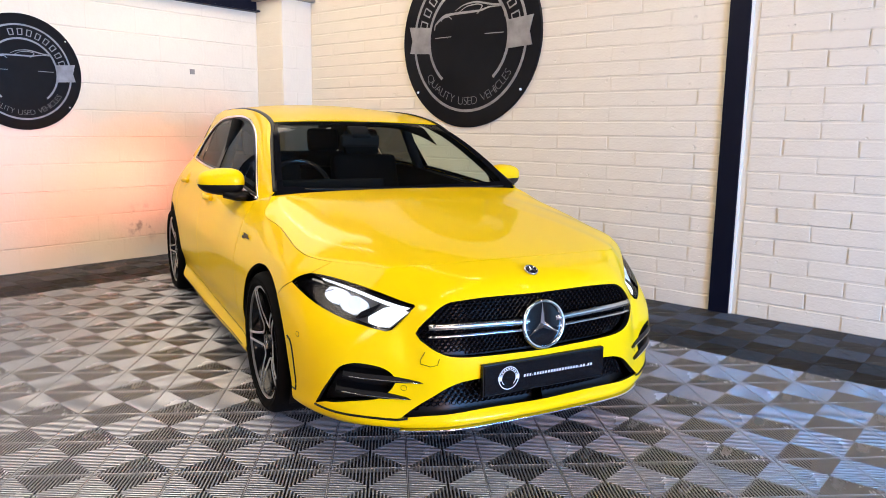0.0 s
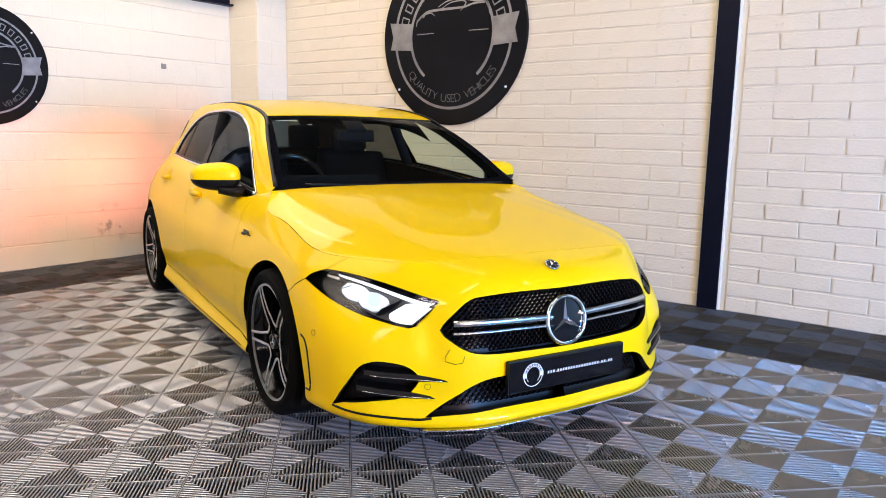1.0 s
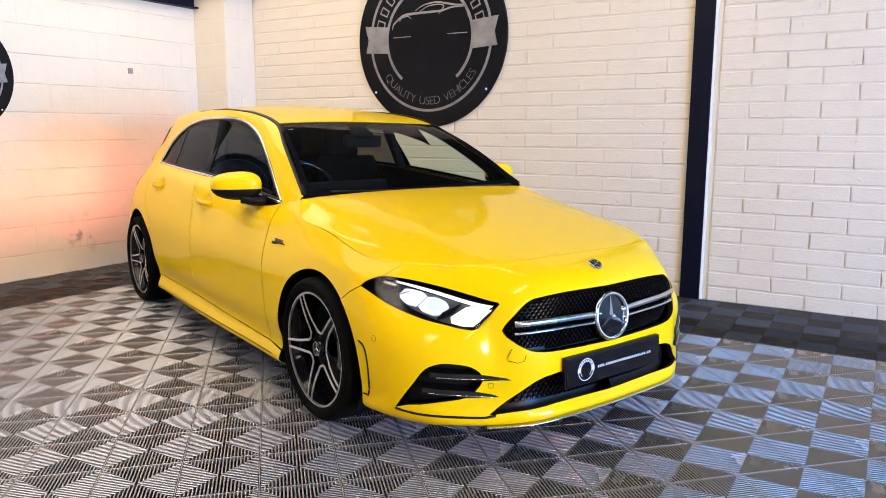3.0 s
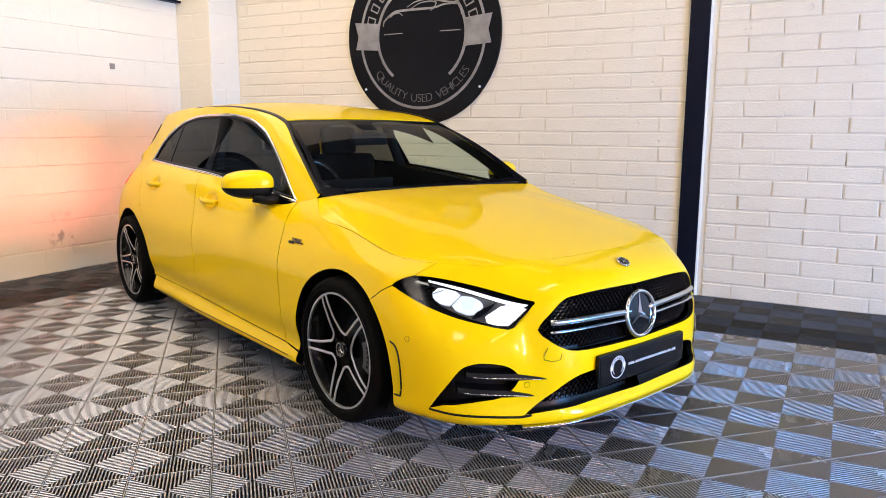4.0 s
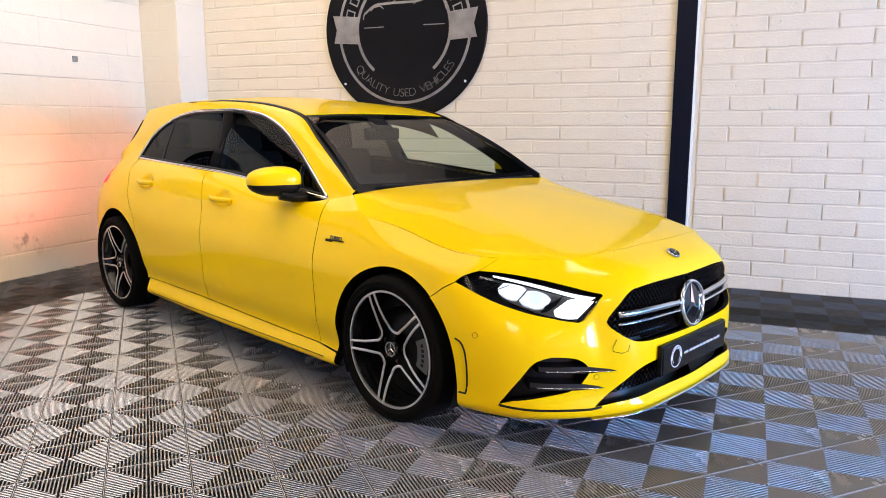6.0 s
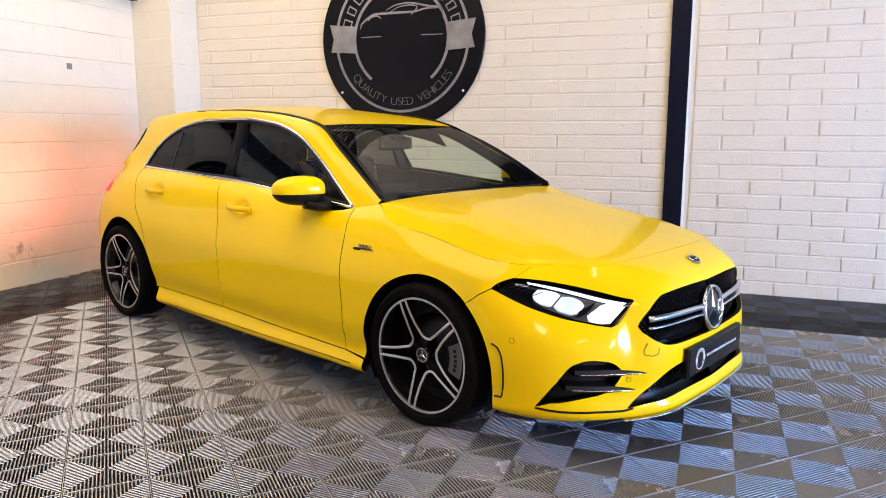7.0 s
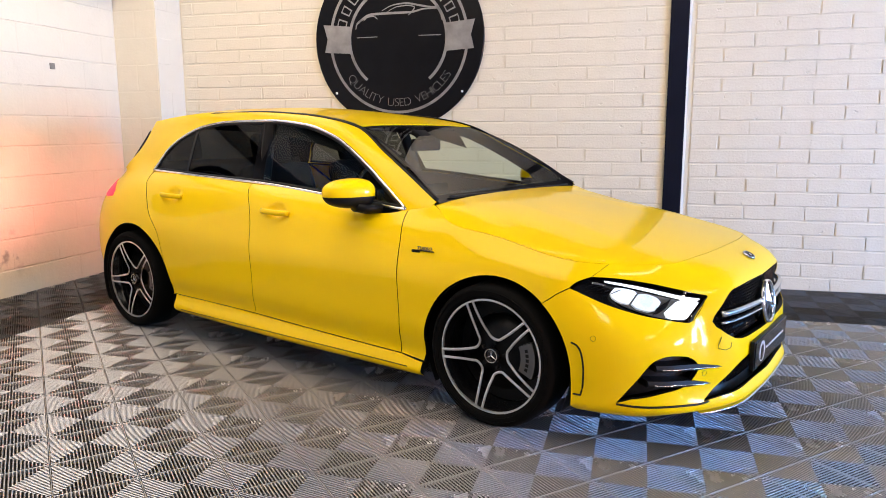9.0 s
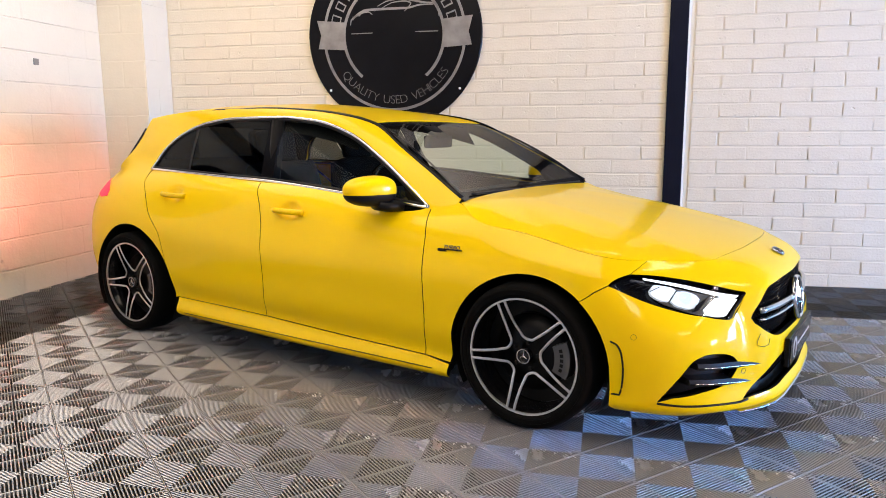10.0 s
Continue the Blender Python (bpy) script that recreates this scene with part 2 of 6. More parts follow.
def arc_band(bm, r0, r1, a0, a1, y0, y1, steps=72, m=None):
    """A flat ring sector in the x, z plane from angle a0 to a1 in degrees."""
    full = abs(a1 - a0) >= 359.9
    count = steps if full else steps + 1
    rows = []
    for k in range(count):
        a = radians(a0 + (a1 - a0) * k / steps)
        c, s = math.cos(a), math.sin(a)
        rows.append([bm.verts.new(p) for p in ((r0 * c, y0, r0 * s), (r1 * c, y0, r1 * s), (r1 * c, y1, r1 * s), (r0 * c, y1, r0 * s))])
    for k in range(steps):
        p, q = rows[k], rows[(k + 1) % count]
        for i in range(4):
            bm.faces.new((p[i], p[(i + 1) % 4], q[(i + 1) % 4], q[i]))
    if not full:
        bm.faces.new(rows[0][::-1])
        bm.faces.new(rows[-1])
    if m is not None:
        bmesh.ops.transform(bm, matrix=m, verts=[v for r in rows for v in r])


def recalc(bm):
    bmesh.ops.recalc_face_normals(bm, faces=bm.faces[:])
    return bm


# ---- room ----
def slab(name, x0, x1, y0, y1, z0, z1, mat, label, category="wall"):
    bm = bmesh.new()
    box(bm, x0, x1, y0, y1, z0, z1)
    return tagged(part(name, bm, mat), label, category, kind="structure")


wall_back = slab("wall_back", -0.3, ROOM_X + 0.3, 0.004, 0.3, -0.05, ROOM_Z, MAT_WALL, "painted white coursed block wall behind the car")
wall_side = slab("wall_side", -0.3, -0.003, ROOM_Y - 0.3, 0.012, -0.05, ROOM_Z, MAT_WALL, "painted white block wall beside the car")
slab("wall_front", -0.012, ROOM_X, ROOM_Y - 0.3, ROOM_Y, -0.05, ROOM_Z, MAT_GREY, "plain grey painted wall closing the showroom")
bm = bmesh.new()
# the second opening is added to suit the warm fill lamp
for y0, y1, z0, z1 in ((ROOM_Y, -8.05, -0.05, ROOM_Z), (-5.75, -5.05, -0.05, ROOM_Z), (-2.15, 0.004, -0.05, ROOM_Z), (-5.05, -2.15, 2.45, ROOM_Z), (-8.05, -5.75, 2.35, ROOM_Z), (-8.05, -5.75, -0.05, 0.25)):
    box(bm, ROOM_X, ROOM_X + 0.3, y0, y1, z0, z1)
tagged(part("wall_door", bm, MAT_WALL), "white painted wall with an open doorway and an added opening for a warm fill", "wall", kind="structure")
slab("ceiling", -0.3, ROOM_X + 0.3, ROOM_Y - 0.3, 0.3, ROOM_Z, ROOM_Z + 0.15, MAT_CEIL, "plain dark grey painted ceiling over the showroom", "ceiling")
floor = slab("floor", -0.3, ROOM_X + 0.3, ROOM_Y - 0.3, 0.3, -0.12, -0.019, MAT_UNDER, "dark concrete under interlocking ribbed plastic tiles", "floor")

for tx, ty, watts, warm in TUBES:
    fit_ = tagged(new("tube_lamp"), "long white ceiling batten with a warm tube", "lamp", "ceiling battens")
    fit_.matrix_world = pose(tx, ty, ROOM_Z, 0, 0, 90)
    bm = bmesh.new()
    box(bm, -0.8, 0.8, -0.04, 0.04, -0.06, 0.0, 0.008)
    part("batten", bm, MAT_WHITE, fit_)
    bm = bmesh.new()
    tube(bm, [(-0.76, 0, -0.085), (0.76, 0, -0.085)], 0.016, 12)
    part("glass_tube", bm, MAT_TUBE, fit_, "glowing glass tube")

# bodies for the added wall fills, out of view
for tx, ty, watts, warm in WALL_FILLS:
    fit_ = tagged(new("wall_washer"), "unseen white batten added to brighten the white wall", "lamp", "tilted battens")
    fit_.matrix_world = pose(tx, ty, ROOM_Z)
    bm = bmesh.new()
    box(bm, -0.8, 0.8, -0.03, 0.03, -0.10, 0.0, 0.008)
    part("batten", bm, MAT_WHITE, fit_)
    bm = bmesh.new()
    tube(bm, [(-0.76, 0, -0.116), (0.76, 0, -0.116)], 0.016, 12)
    part("glass_tube", bm, MAT_TUBE, fit_, "glowing glass tube")


# glowing bodies for the added fill panels and fields, all out of view
def fill_fitting(tx, ty, long_, wide, label):
    fit_ = tagged(new("panel_lamp"), label, "lamp", "ceiling panels")
    fit_.matrix_world = pose(tx, ty, ROOM_Z, 0, 0, 90)
    bm = bmesh.new()
    box(bm, -long_ - 0.03, long_ + 0.03, -wide - 0.03, wide + 0.03, -0.06, 0.0, 0.008)
    part("frame", bm, MAT_WHITE, fit_)
    bm = bmesh.new()
    box(bm, -long_, long_, -wide, wide, -0.07, -0.055, 0.004)
    part("diffuser", bm, MAT_DIFFUSER, fit_, "glowing white diffuser")


for tx, ty, watts, warm in FILL_PANELS:
    fill_fitting(tx, ty, 0.75, 0.30, "unseen flat ceiling panel with a pale diffuser, added as fill")
for tx, ty, watts, warm, long_, width, spread in FILL_FIELDS:
    fill_fitting(tx, ty, long_ / 2, width / 2, "unseen wide ceiling field with a pale diffuser, added as fill")

# pier in the corner, steel beam, stanchion
pier = slab("pier", -0.012, 0.435, -0.365, 0.012, -0.05, ROOM_Z, MAT_BLOCK_SMOOTH, "white painted block pier in the corner", "pier")
bm = bmesh.new()
for z0, z1, d in ((2.415, 2.432, 0.075), (2.432, 2.60, 0.014), (2.60, 2.617, 0.075)):
    box(bm, -0.012, d, ROOM_Y, -0.365, z0, z1, 0.003)
tagged(part("wall_beam", bm, MAT_NAVY), "navy painted steel beam along the block wall", "beam", kind="structure")
bm = bmesh.new()
box(bm, 0.0, 0.52, -0.43, 0.0, 2.52, 2.56, 0.004)
tagged(part("bearing_plate", bm, MAT_STEEL), "brown steel bearing plate on the corner pier", "plate", kind="structure")
bm = bmesh.new()
box(bm, 4.794, 4.932, -0.022, 0.010, -0.014, ROOM_Z, 0.004)
box(bm, 4.867, 4.877, 0.0, 0.012, -0.014, ROOM_Z)
tagged(part("stanchion", bm, MAT_NAVY), "navy painted steel stanchion set into the wall", "column", kind="structure")
bm = bmesh.new()
prev = None
for k in range(61):
    z = -0.01 + k * (ROOM_Z / 60)
    w = 0.013 + 0.006 * noise.noise((3.1, 0, z * 4)) + 0.004 * noise.noise((9, 0, z * 19))
    ring = [bm.verts.new(p) for p in ((4.932, -0.010, z), (4.932 + w, -0.008, z), (4.937 + w, 0.011, z), (4.932, 0.011, z))]
    if prev:
        for i in range(3):
            bm.faces.new((prev[i], prev[i + 1], ring[i + 1], ring[i]))
    prev = ring
tagged(part("mortar_fillet", recalc(bm), MAT_WALL, None, smooth=True), "white painted mortar fillet beside the steel stanchion", "trim", kind="structure")
bm = bmesh.new()
box(bm, -0.012, 0.012, -1.155, -1.107, 1.742, 1.79, 0.002)
tagged(part("wall_plate", bm, MAT_STEEL), "small grey metal plate fixed on the block wall", "plate")


# ---- car surfaces ----
def spline_matrix(t):
    """Second derivatives of a natural cubic through knots t, as a matrix on the values."""
    n = len(t)
    a, b = np.zeros((n, n)), np.zeros((n, n))
    a[0, 0] = a[-1, -1] = 1
    for i in range(1, n - 1):
        h0, h1 = t[i] - t[i - 1], t[i + 1] - t[i]
        a[i, i - 1], a[i, i], a[i, i + 1] = h0 / 6, (h0 + h1) / 3, h1 / 6
        b[i, i - 1], b[i, i], b[i, i + 1] = 1 / h0, -1 / h0 - 1 / h1, 1 / h1
    return np.linalg.solve(a, b)


def spline_eval(t, values, curv, q):
    """values, curv: (n, ..., N) or (n, k); q: (N,)."""
    i = np.clip(np.searchsorted(t, q) - 1, 0, len(t) - 2)
    h = t[i + 1] - t[i]
    a, b = (t[i + 1] - q) / h, (q - t[i]) / h
    return i, a, b, h


def curve(points):
    """A smooth function through (x, y) pairs, without overshoot."""
    xs, ys = np.array([p[0] for p in points], float), np.array([p[1] for p in points], float)
    order = np.argsort(xs)
    xs, ys = xs[order], ys[order]
    h, d = np.diff(xs), np.diff(ys) / np.diff(xs)
    m = np.zeros(len(xs))
    m[0], m[-1] = d[0], d[-1]
    for i in range(1, len(xs) - 1):
        if d[i - 1] * d[i] > 0:
            w1, w2 = 2 * h[i] + h[i - 1], h[i] + 2 * h[i - 1]
            m[i] = (w1 + w2) / (w1 / d[i - 1] + w2 / d[i])

    def f(q):
        q = np.clip(np.asarray(q, float), xs[0], xs[-1])
        i = np.clip(np.searchsorted(xs, q) - 1, 0, len(xs) - 2)
        s = (q - xs[i]) / h[i]
        return (2 * s**3 - 3 * s**2 + 1) * ys[i] + (s**3 - 2 * s**2 + s) * h[i] * m[i] + (-2 * s**3 + 3 * s**2) * ys[i + 1] + (s**3 - s**2) * h[i] * m[i + 1]

    return f


def fair(points):
    """A natural cubic through (x, y) pairs, even in its bending."""
    xs, ys = np.array(sorted(points)).T
    cv = spline_matrix(xs) @ ys

    def f(q):
        q = np.clip(np.asarray(q, float), xs[0], xs[-1])
        i, a, b, h = spline_eval(xs, None, None, q)
        return a * ys[i] + b * ys[i + 1] + ((a**3 - a) * cv[i] + (b**3 - b) * cv[i + 1]) * h**2 / 6

    return f


# greenhouse: half width at a height, belt line, roof line. x runs forward from the front axle, w sideways, z up
half_top = fair([(-3.35, 0.54), (-3.2, 0.60), (-3.0, 0.654), (-2.68, 0.705), (-2.4, 0.728), (-1.9, 0.745), (-1.45, 0.743), (-1.0, 0.730), (-0.56, 0.710), (-0.38, 0.696)])
belt = curve([(-3.3, 1.01), (-2.68, 0.996), (-2.0, 0.975), (-1.6, 0.962), (-1.0, 0.918), (-0.56, 0.880), (-0.4, 0.868)])


def side_w(x, z):
    d = np.asarray(z) - 0.9
    return half_top(x) - 0.44 * d - 0.16 * d * np.abs(d)


def belt_pt(x, up=0.0):
    z = float(belt(x)) + up
    return (x, float(side_w(x, z)), z)


# character lines of the body, each from the nose round to the tail
LINES = [
    [(.86, 0, .155), (.855, .25, .155), (.83, .42, .155), (.76, .51, .148), (.64, .66, .14), (.46, .77, .15), (.2, .80, .15), (-.1, .79, .145), (-.4, .80, .135), (-.56, .80, .135), (-1.5, .805, .14), (-2.5, .80, .165), (-3.0, .76, .2), (-3.3, .62, .22), (-3.45, .4, .23), (-3.5, 0, .23)],
    [(.925, 0, .183), (.915, .25, .183), (.88, .42, .178), (.80, .55, .171), (.67, .70, .175), (.48, .80, .18), (.2, .825, .18), (-.1, .815, .175), (-.4, .838, .168), (-.56, .838, .168), (-1.5, .848, .178), (-2.5, .842, .2), (-3.0, .79, .23), (-3.34, .65, .26), (-3.5, .42, .27), (-3.55, 0, .27)],
    [(.905, 0, .228), (.895, .25, .228), (.87, .42, .226), (.80, .535, .225), (.675, .705, .225), (.485, .805, .225), (.2, .835, .23), (-.1, .83, .228), (-.4, .823, .222), (-.56, .821, .222), (-1.5, .828, .24), (-2.5, .829, .26), (-3.02, .80, .30), (-3.37, .66, .34), (-3.53, .43, .36), (-3.58, 0, .36)],
    [(.895, 0, .31), (.888, .25, .31), (.865, .42, .31), (.80, .525, .31), (.685, .70, .31), (.49, .812, .31), (.2, .845, .32), (-.1, .847, .325), (-.4, .842, .33), (-.56, .838, .33), (-1.5, .845, .34), (-2.5, .841, .36), (-3.04, .805, .40), (-3.39, .67, .44), (-3.55, .44, .46), (-3.60, 0, .46)],
    [(.90, 0, .41), (.892, .25, .41), (.865, .42, .42), (.80, .525, .43), (.69, .69, .43), (.49, .815, .44), (.2, .848, .45), (-.1, .853, .455), (-.4, .854, .46), (-.56, .852, .46), (-1.5, .860, .48), (-2.5, .853, .5), (-3.04, .81, .53), (-3.39, .67, .57), (-3.55, .44, .6), (-3.60, 0, .6)],
    [(.885, 0, .52), (.878, .25, .52), (.85, .42, .52), (.79, .505, .53), (.665, .655, .53), (.46, .80, .55), (.2, .843, .57), (-.1, .85, .585), (-.4, .855, .60), (-.56, .856, .60), (-1.5, .862, .62), (-2.5, .855, .64), (-3.04, .80, .66), (-3.37, .66, .70), (-3.50, .44, .73), (-3.55, 0, .73)],
    [(.868, 0, .625), (.86, .25, .62), (.83, .41, .61), (.765, .495, .60), (.62, .625, .62), (.40, .778, .65), (.2, .825, .668), (-.1, .828, .69), (-.4, .83, .70), (-.56, .83, .71), (-1.5, .84, .73), (-2.5, .828, .76), (-3.02, .763, .80), (-3.32, .62, .84), (-3.44, .42, .87), (-3.48, 0, .87)],
    [(.80, 0, .70), (.79, .25, .697), (.755, .40, .69), (.70, .50, .675), (.56, .62, .69), (.40, .745, .70), (.2, .795, .715), (-.1, .792, .765), (-.4, .772, .825), (-.56, .776, .825), (-1.5, .787, .895), (-2.5, .748, .925), (-2.98, .665, .953), (-3.21, .545, .973), (-3.3, .38, 1.0), (-3.33, 0, 1.0)],
    [(.70, 0, .738), (.69, .25, .735), (.665, .41, .730), (.64, .505, .724), (.54, .592, .724), (.41, .704, .731), (.2, .75, .757), (-.1, .75, .817), (-.4, .685, .912), belt_pt(-.56), belt_pt(-1.5), belt_pt(-2.5), belt_pt(-2.95), belt_pt(-3.15), (-3.22, .33, 1.01), (-3.25, 0, 1.01)],
]
NET = np.array(LINES)
for xi in (-1.0, -2.0):
    k = int(np.nonzero(NET[4][:, 0] < xi)[0][0])
    col = [(xi, float(curve(list(zip(r[6:13, 0], r[6:13, 1])))(xi)), float(curve(list(zip(r[6:13, 0], r[6:13, 2])))(xi))) for r in NET[:8]] + [belt_pt(xi)]
    NET = np.insert(NET, k, np.array(col), axis=1)
# the bonnet's rear corner drops steeply before the seam runs forward
k = int(np.nonzero(NET[4][:, 0] < -.30)[0][0])
col = [(-.30, float(curve(list(zip(r[5:12, 0], r[5:12, 1])))(-.30)), float(curve(list(zip(r[5:12, 0], r[5:12, 2])))(-.30))) for r in NET[:8]] + [(-.30, .739, .861)]
NET = np.insert(NET, k, np.array(col), axis=1)
FLIP = np.array([1, -1, 1])
NET = np.concatenate([NET[:, 2:0:-1] * FLIP, NET, NET[:, -2:-4:-1] * FLIP], axis=1)
KU = np.concatenate([[0], np.cumsum(np.linalg.norm(np.diff(NET[4], axis=0), axis=1))])
KU = KU - KU[2]
KV = np.concatenate([[0], np.cumsum(np.linalg.norm(np.diff(NET, axis=0), axis=2)[:, 2:16].mean(axis=1))])
CURV_U = np.einsum("ij,rjk->rik", spline_matrix(KU), NET)
MAT_V = spline_matrix(KV)
DENTS = [(-1.345, 0.832), (-2.30, 0.868)]


def wrap_raw(u, v):
    u, v = np.atleast_1d(np.asarray(u, float)), np.atleast_1d(np.asarray(v, float))
    i, a, b, h = spline_eval(KU, None, None, u)
    a, b, h = a[None, :, None], b[None, :, None], h[None, :, None]
    rows = a * NET[:, i] + b * NET[:, i + 1] + ((a**3 - a) * CURV_U[:, i] + (b**3 - b) * CURV_U[:, i + 1]) * h**2 / 6
    cv = np.einsum("ij,jnk->ink", MAT_V, rows)
    j, a, b, h = spline_eval(KV, None, None, v)
    k = np.arange(len(u))
    a, b, h = a[:, None], b[:, None], h[:, None]
    p = a * rows[j, k] + b * rows[j + 1, k] + ((a**3 - a) * cv[j, k] + (b**3 - b) * cv[j + 1, k]) * h**2 / 6
    return p


def wrap(u, v):
    """A point of the body's skin; shallow hollows behind the door handles."""
    p = wrap_raw(u, v)
    for dx, dz in DENTS:
        r2 = ((p[:, 0] - dx) / 0.062) ** 2 + ((p[:, 2] - dz) / 0.036) ** 2
        p[:, 1] -= 0.020 * np.exp(-r2 * r2)
    # the hollow between the lamp's inner end and the grille
    r2 = ((p[:, 1] - 0.520) / 0.036) ** 2 + ((p[:, 2] - 0.475) / 0.085) ** 2
    p[:, 0] -= np.where(p[:, 0] > 0.5, 0.014 * np.exp(-r2), 0.0)
    return p


def surf_normals(f, a, b, e=2e-3):
    du, dv = f(a + e, b) - f(a - e, b), f(a, b + e) - f(a, b - e)
    n = np.cross(du, dv)
    return n / np.maximum(np.linalg.norm(n, axis=1, keepdims=True), 1e-9)


GU, GV = np.meshgrid(np.linspace(0, KU[-3], 420), np.linspace(0, KV[-1], 130), indexing="ij")
GP = wrap_raw(GU.ravel(), GV.ravel())


def unwrap(points, view):
    """u, v of points given as (x, z) seen from the side or (w, z) seen from the front."""
    ax = 0 if view == "side" else 1
    ok = (GU.ravel() < KU[7] + 0.1) if view == "front" else (GU.ravel() > KU[5])
    out = []
    idx = np.nonzero(ok)[0]
    for a, z in points:
        c = idx[np.argmin((GP[idx, ax] - a) ** 2 + (GP[idx, 2] - z) ** 2)]
        q = np.array([GU.ravel()[c], GV.ravel()[c]])
        for _ in range(5):
            p = wrap_raw(q[0], q[1])[0]
            pu, pv = wrap_raw(q[0] + 1e-4, q[1])[0], wrap_raw(q[0], q[1] + 1e-4)[0]
            jac = np.array([[pu[ax] - p[ax], pv[ax] - p[ax]], [pu[2] - p[2], pv[2] - p[2]]]) / 1e-4
            if abs(np.linalg.det(jac)) < 1e-3:
                break
            step = np.linalg.solve(jac, np.array([a - p[ax], z - p[2]]))
            q = np.clip(q + np.clip(step, -0.05, 0.05), [0, 0], [KU[-3], KV[-1]])
        out.append(tuple(q))
    return out


def unwrap3(points):
    """u, v of the points of the skin nearest to (x, w, z)."""
    out = []
    for p in points:
        p = np.array(p, float)
        c = np.argmin(((GP - p) ** 2).sum(axis=1))
        q = np.array([GU.ravel()[c], GV.ravel()[c]])
        for _ in range(4):
            o = wrap_raw(q[0], q[1])[0]
            jac = np.stack([wrap_raw(q[0] + 1e-4, q[1])[0] - o, wrap_raw(q[0], q[1] + 1e-4)[0] - o], axis=1) / 1e-4
            q = np.clip(q + np.clip(np.linalg.lstsq(jac, p - o, rcond=None)[0], -0.03, 0.03), [0, 0], [KU[-3], KV[-1]])
        out.append(tuple(q))
    return out


strip_w = curve([(-3.15, 0.44), (-3.0, 0.455), (-2.7, 0.475), (-2.3, 0.49), (-1.9, 0.497), (-1.5, 0.50), (-1.2, 0.507), (-1.018, 0.517), (-0.8, 0.574), (-0.6, 0.625), (-0.384, 0.676)])
strip_z = curve([(-3.15, 1.284), (-3.0, 1.304), (-2.7, 1.336), (-2.3, 1.358), (-1.9, 1.359), (-1.5, 1.340), (-1.2, 1.305), (-1.018, 1.263), (-0.8, 1.150), (-0.6, 1.043), (-0.384, 0.922)])
cant_z = curve([(-3.15, 1.19), (-2.8, 1.25), (-2.4, 1.29), (-2.017, 1.317), (-1.691, 1.316), (-1.386, 1.291), (-1.139, 1.228), (-0.873, 1.10), (-0.698, 0.992), (-0.546, 0.895), (-0.40, 0.872)])
CANT = 0.07


def upper(x, b):
    """Upper body side: straight in z up to the cant rail, then rolled over to the roof strip."""
    x, b = np.atleast_1d(np.asarray(x, float)), np.atleast_1d(np.asarray(b, float))
    zc = cant_z(x)
    z = np.minimum(b, zc)
    w = side_w(x, z)
    t = np.clip((b - zc) / CANT, 0, 1.1)
    sw, sz = strip_w(x), strip_z(x)
    p0w, p0z = side_w(x, zc), zc
    mz = p0z + (sz - p0z) * 0.68
    mw = p0w - 0.5 * (mz - p0z)
    bw = (1 - t) ** 2 * p0w + 2 * t * (1 - t) * mw + t**2 * sw
    bz = (1 - t) ** 2 * p0z + 2 * t * (1 - t) * mz + t**2 * sz
    up = b > zc
    return np.stack([x, np.where(up, bw, w), np.where(up, bz, z)], axis=1)
# ---- end of car surfaces ----


# ---- car ----
from mathutils.geometry import delaunay_2d_cdt

car = tagged(new("car"), "bright yellow five-door hatchback with black wheels and lit headlamps", "car")
car.matrix_world = Matrix.Translation((4.3436, -2.4288, 0.0)) @ Matrix.Rotation(math.atan2(-0.36342, 0.93163), 4, "Z")


def inside(poly, pts):
    x, y = pts[:, 0], pts[:, 1]
    r = np.zeros(len(pts), bool)
    q = np.roll(poly, 1, axis=0)
    for (x0, y0), (x1, y1) in zip(q, poly):
        c = ((y0 > y) != (y1 > y)) & (x < (x1 - x0) * (y - y0) / (y1 - y0 + 1e-12) + x0)
        r ^= c
    return r


def resample(loop, step):
    loop = np.asarray(loop, float)
    out = []
    for a, b in zip(loop, np.roll(loop, -1, axis=0)):
        d = np.linalg.norm(b - a)
        if d < 1e-6:
            continue
        n = max(1, int(round(d / step)))
        out += [a + (b - a) * k / n for k in range(n)]
    return np.array(out)


def shrink(loop, gap):
    a, b = loop - np.roll(loop, 1, axis=0), np.roll(loop, -1, axis=0) - loop
    a, b = a / np.linalg.norm(a, axis=1, keepdims=True), b / np.linalg.norm(b, axis=1, keepdims=True)
    t = a + b
    t /= np.maximum(np.linalg.norm(t, axis=1, keepdims=True), 1e-6)
    area = np.sum(loop[:, 0] * np.roll(loop[:, 1], -1) - np.roll(loop[:, 0], -1) * loop[:, 1])
    n = np.stack([-t[:, 1], t[:, 0]], axis=1) * np.sign(area)
    return loop + n * gap


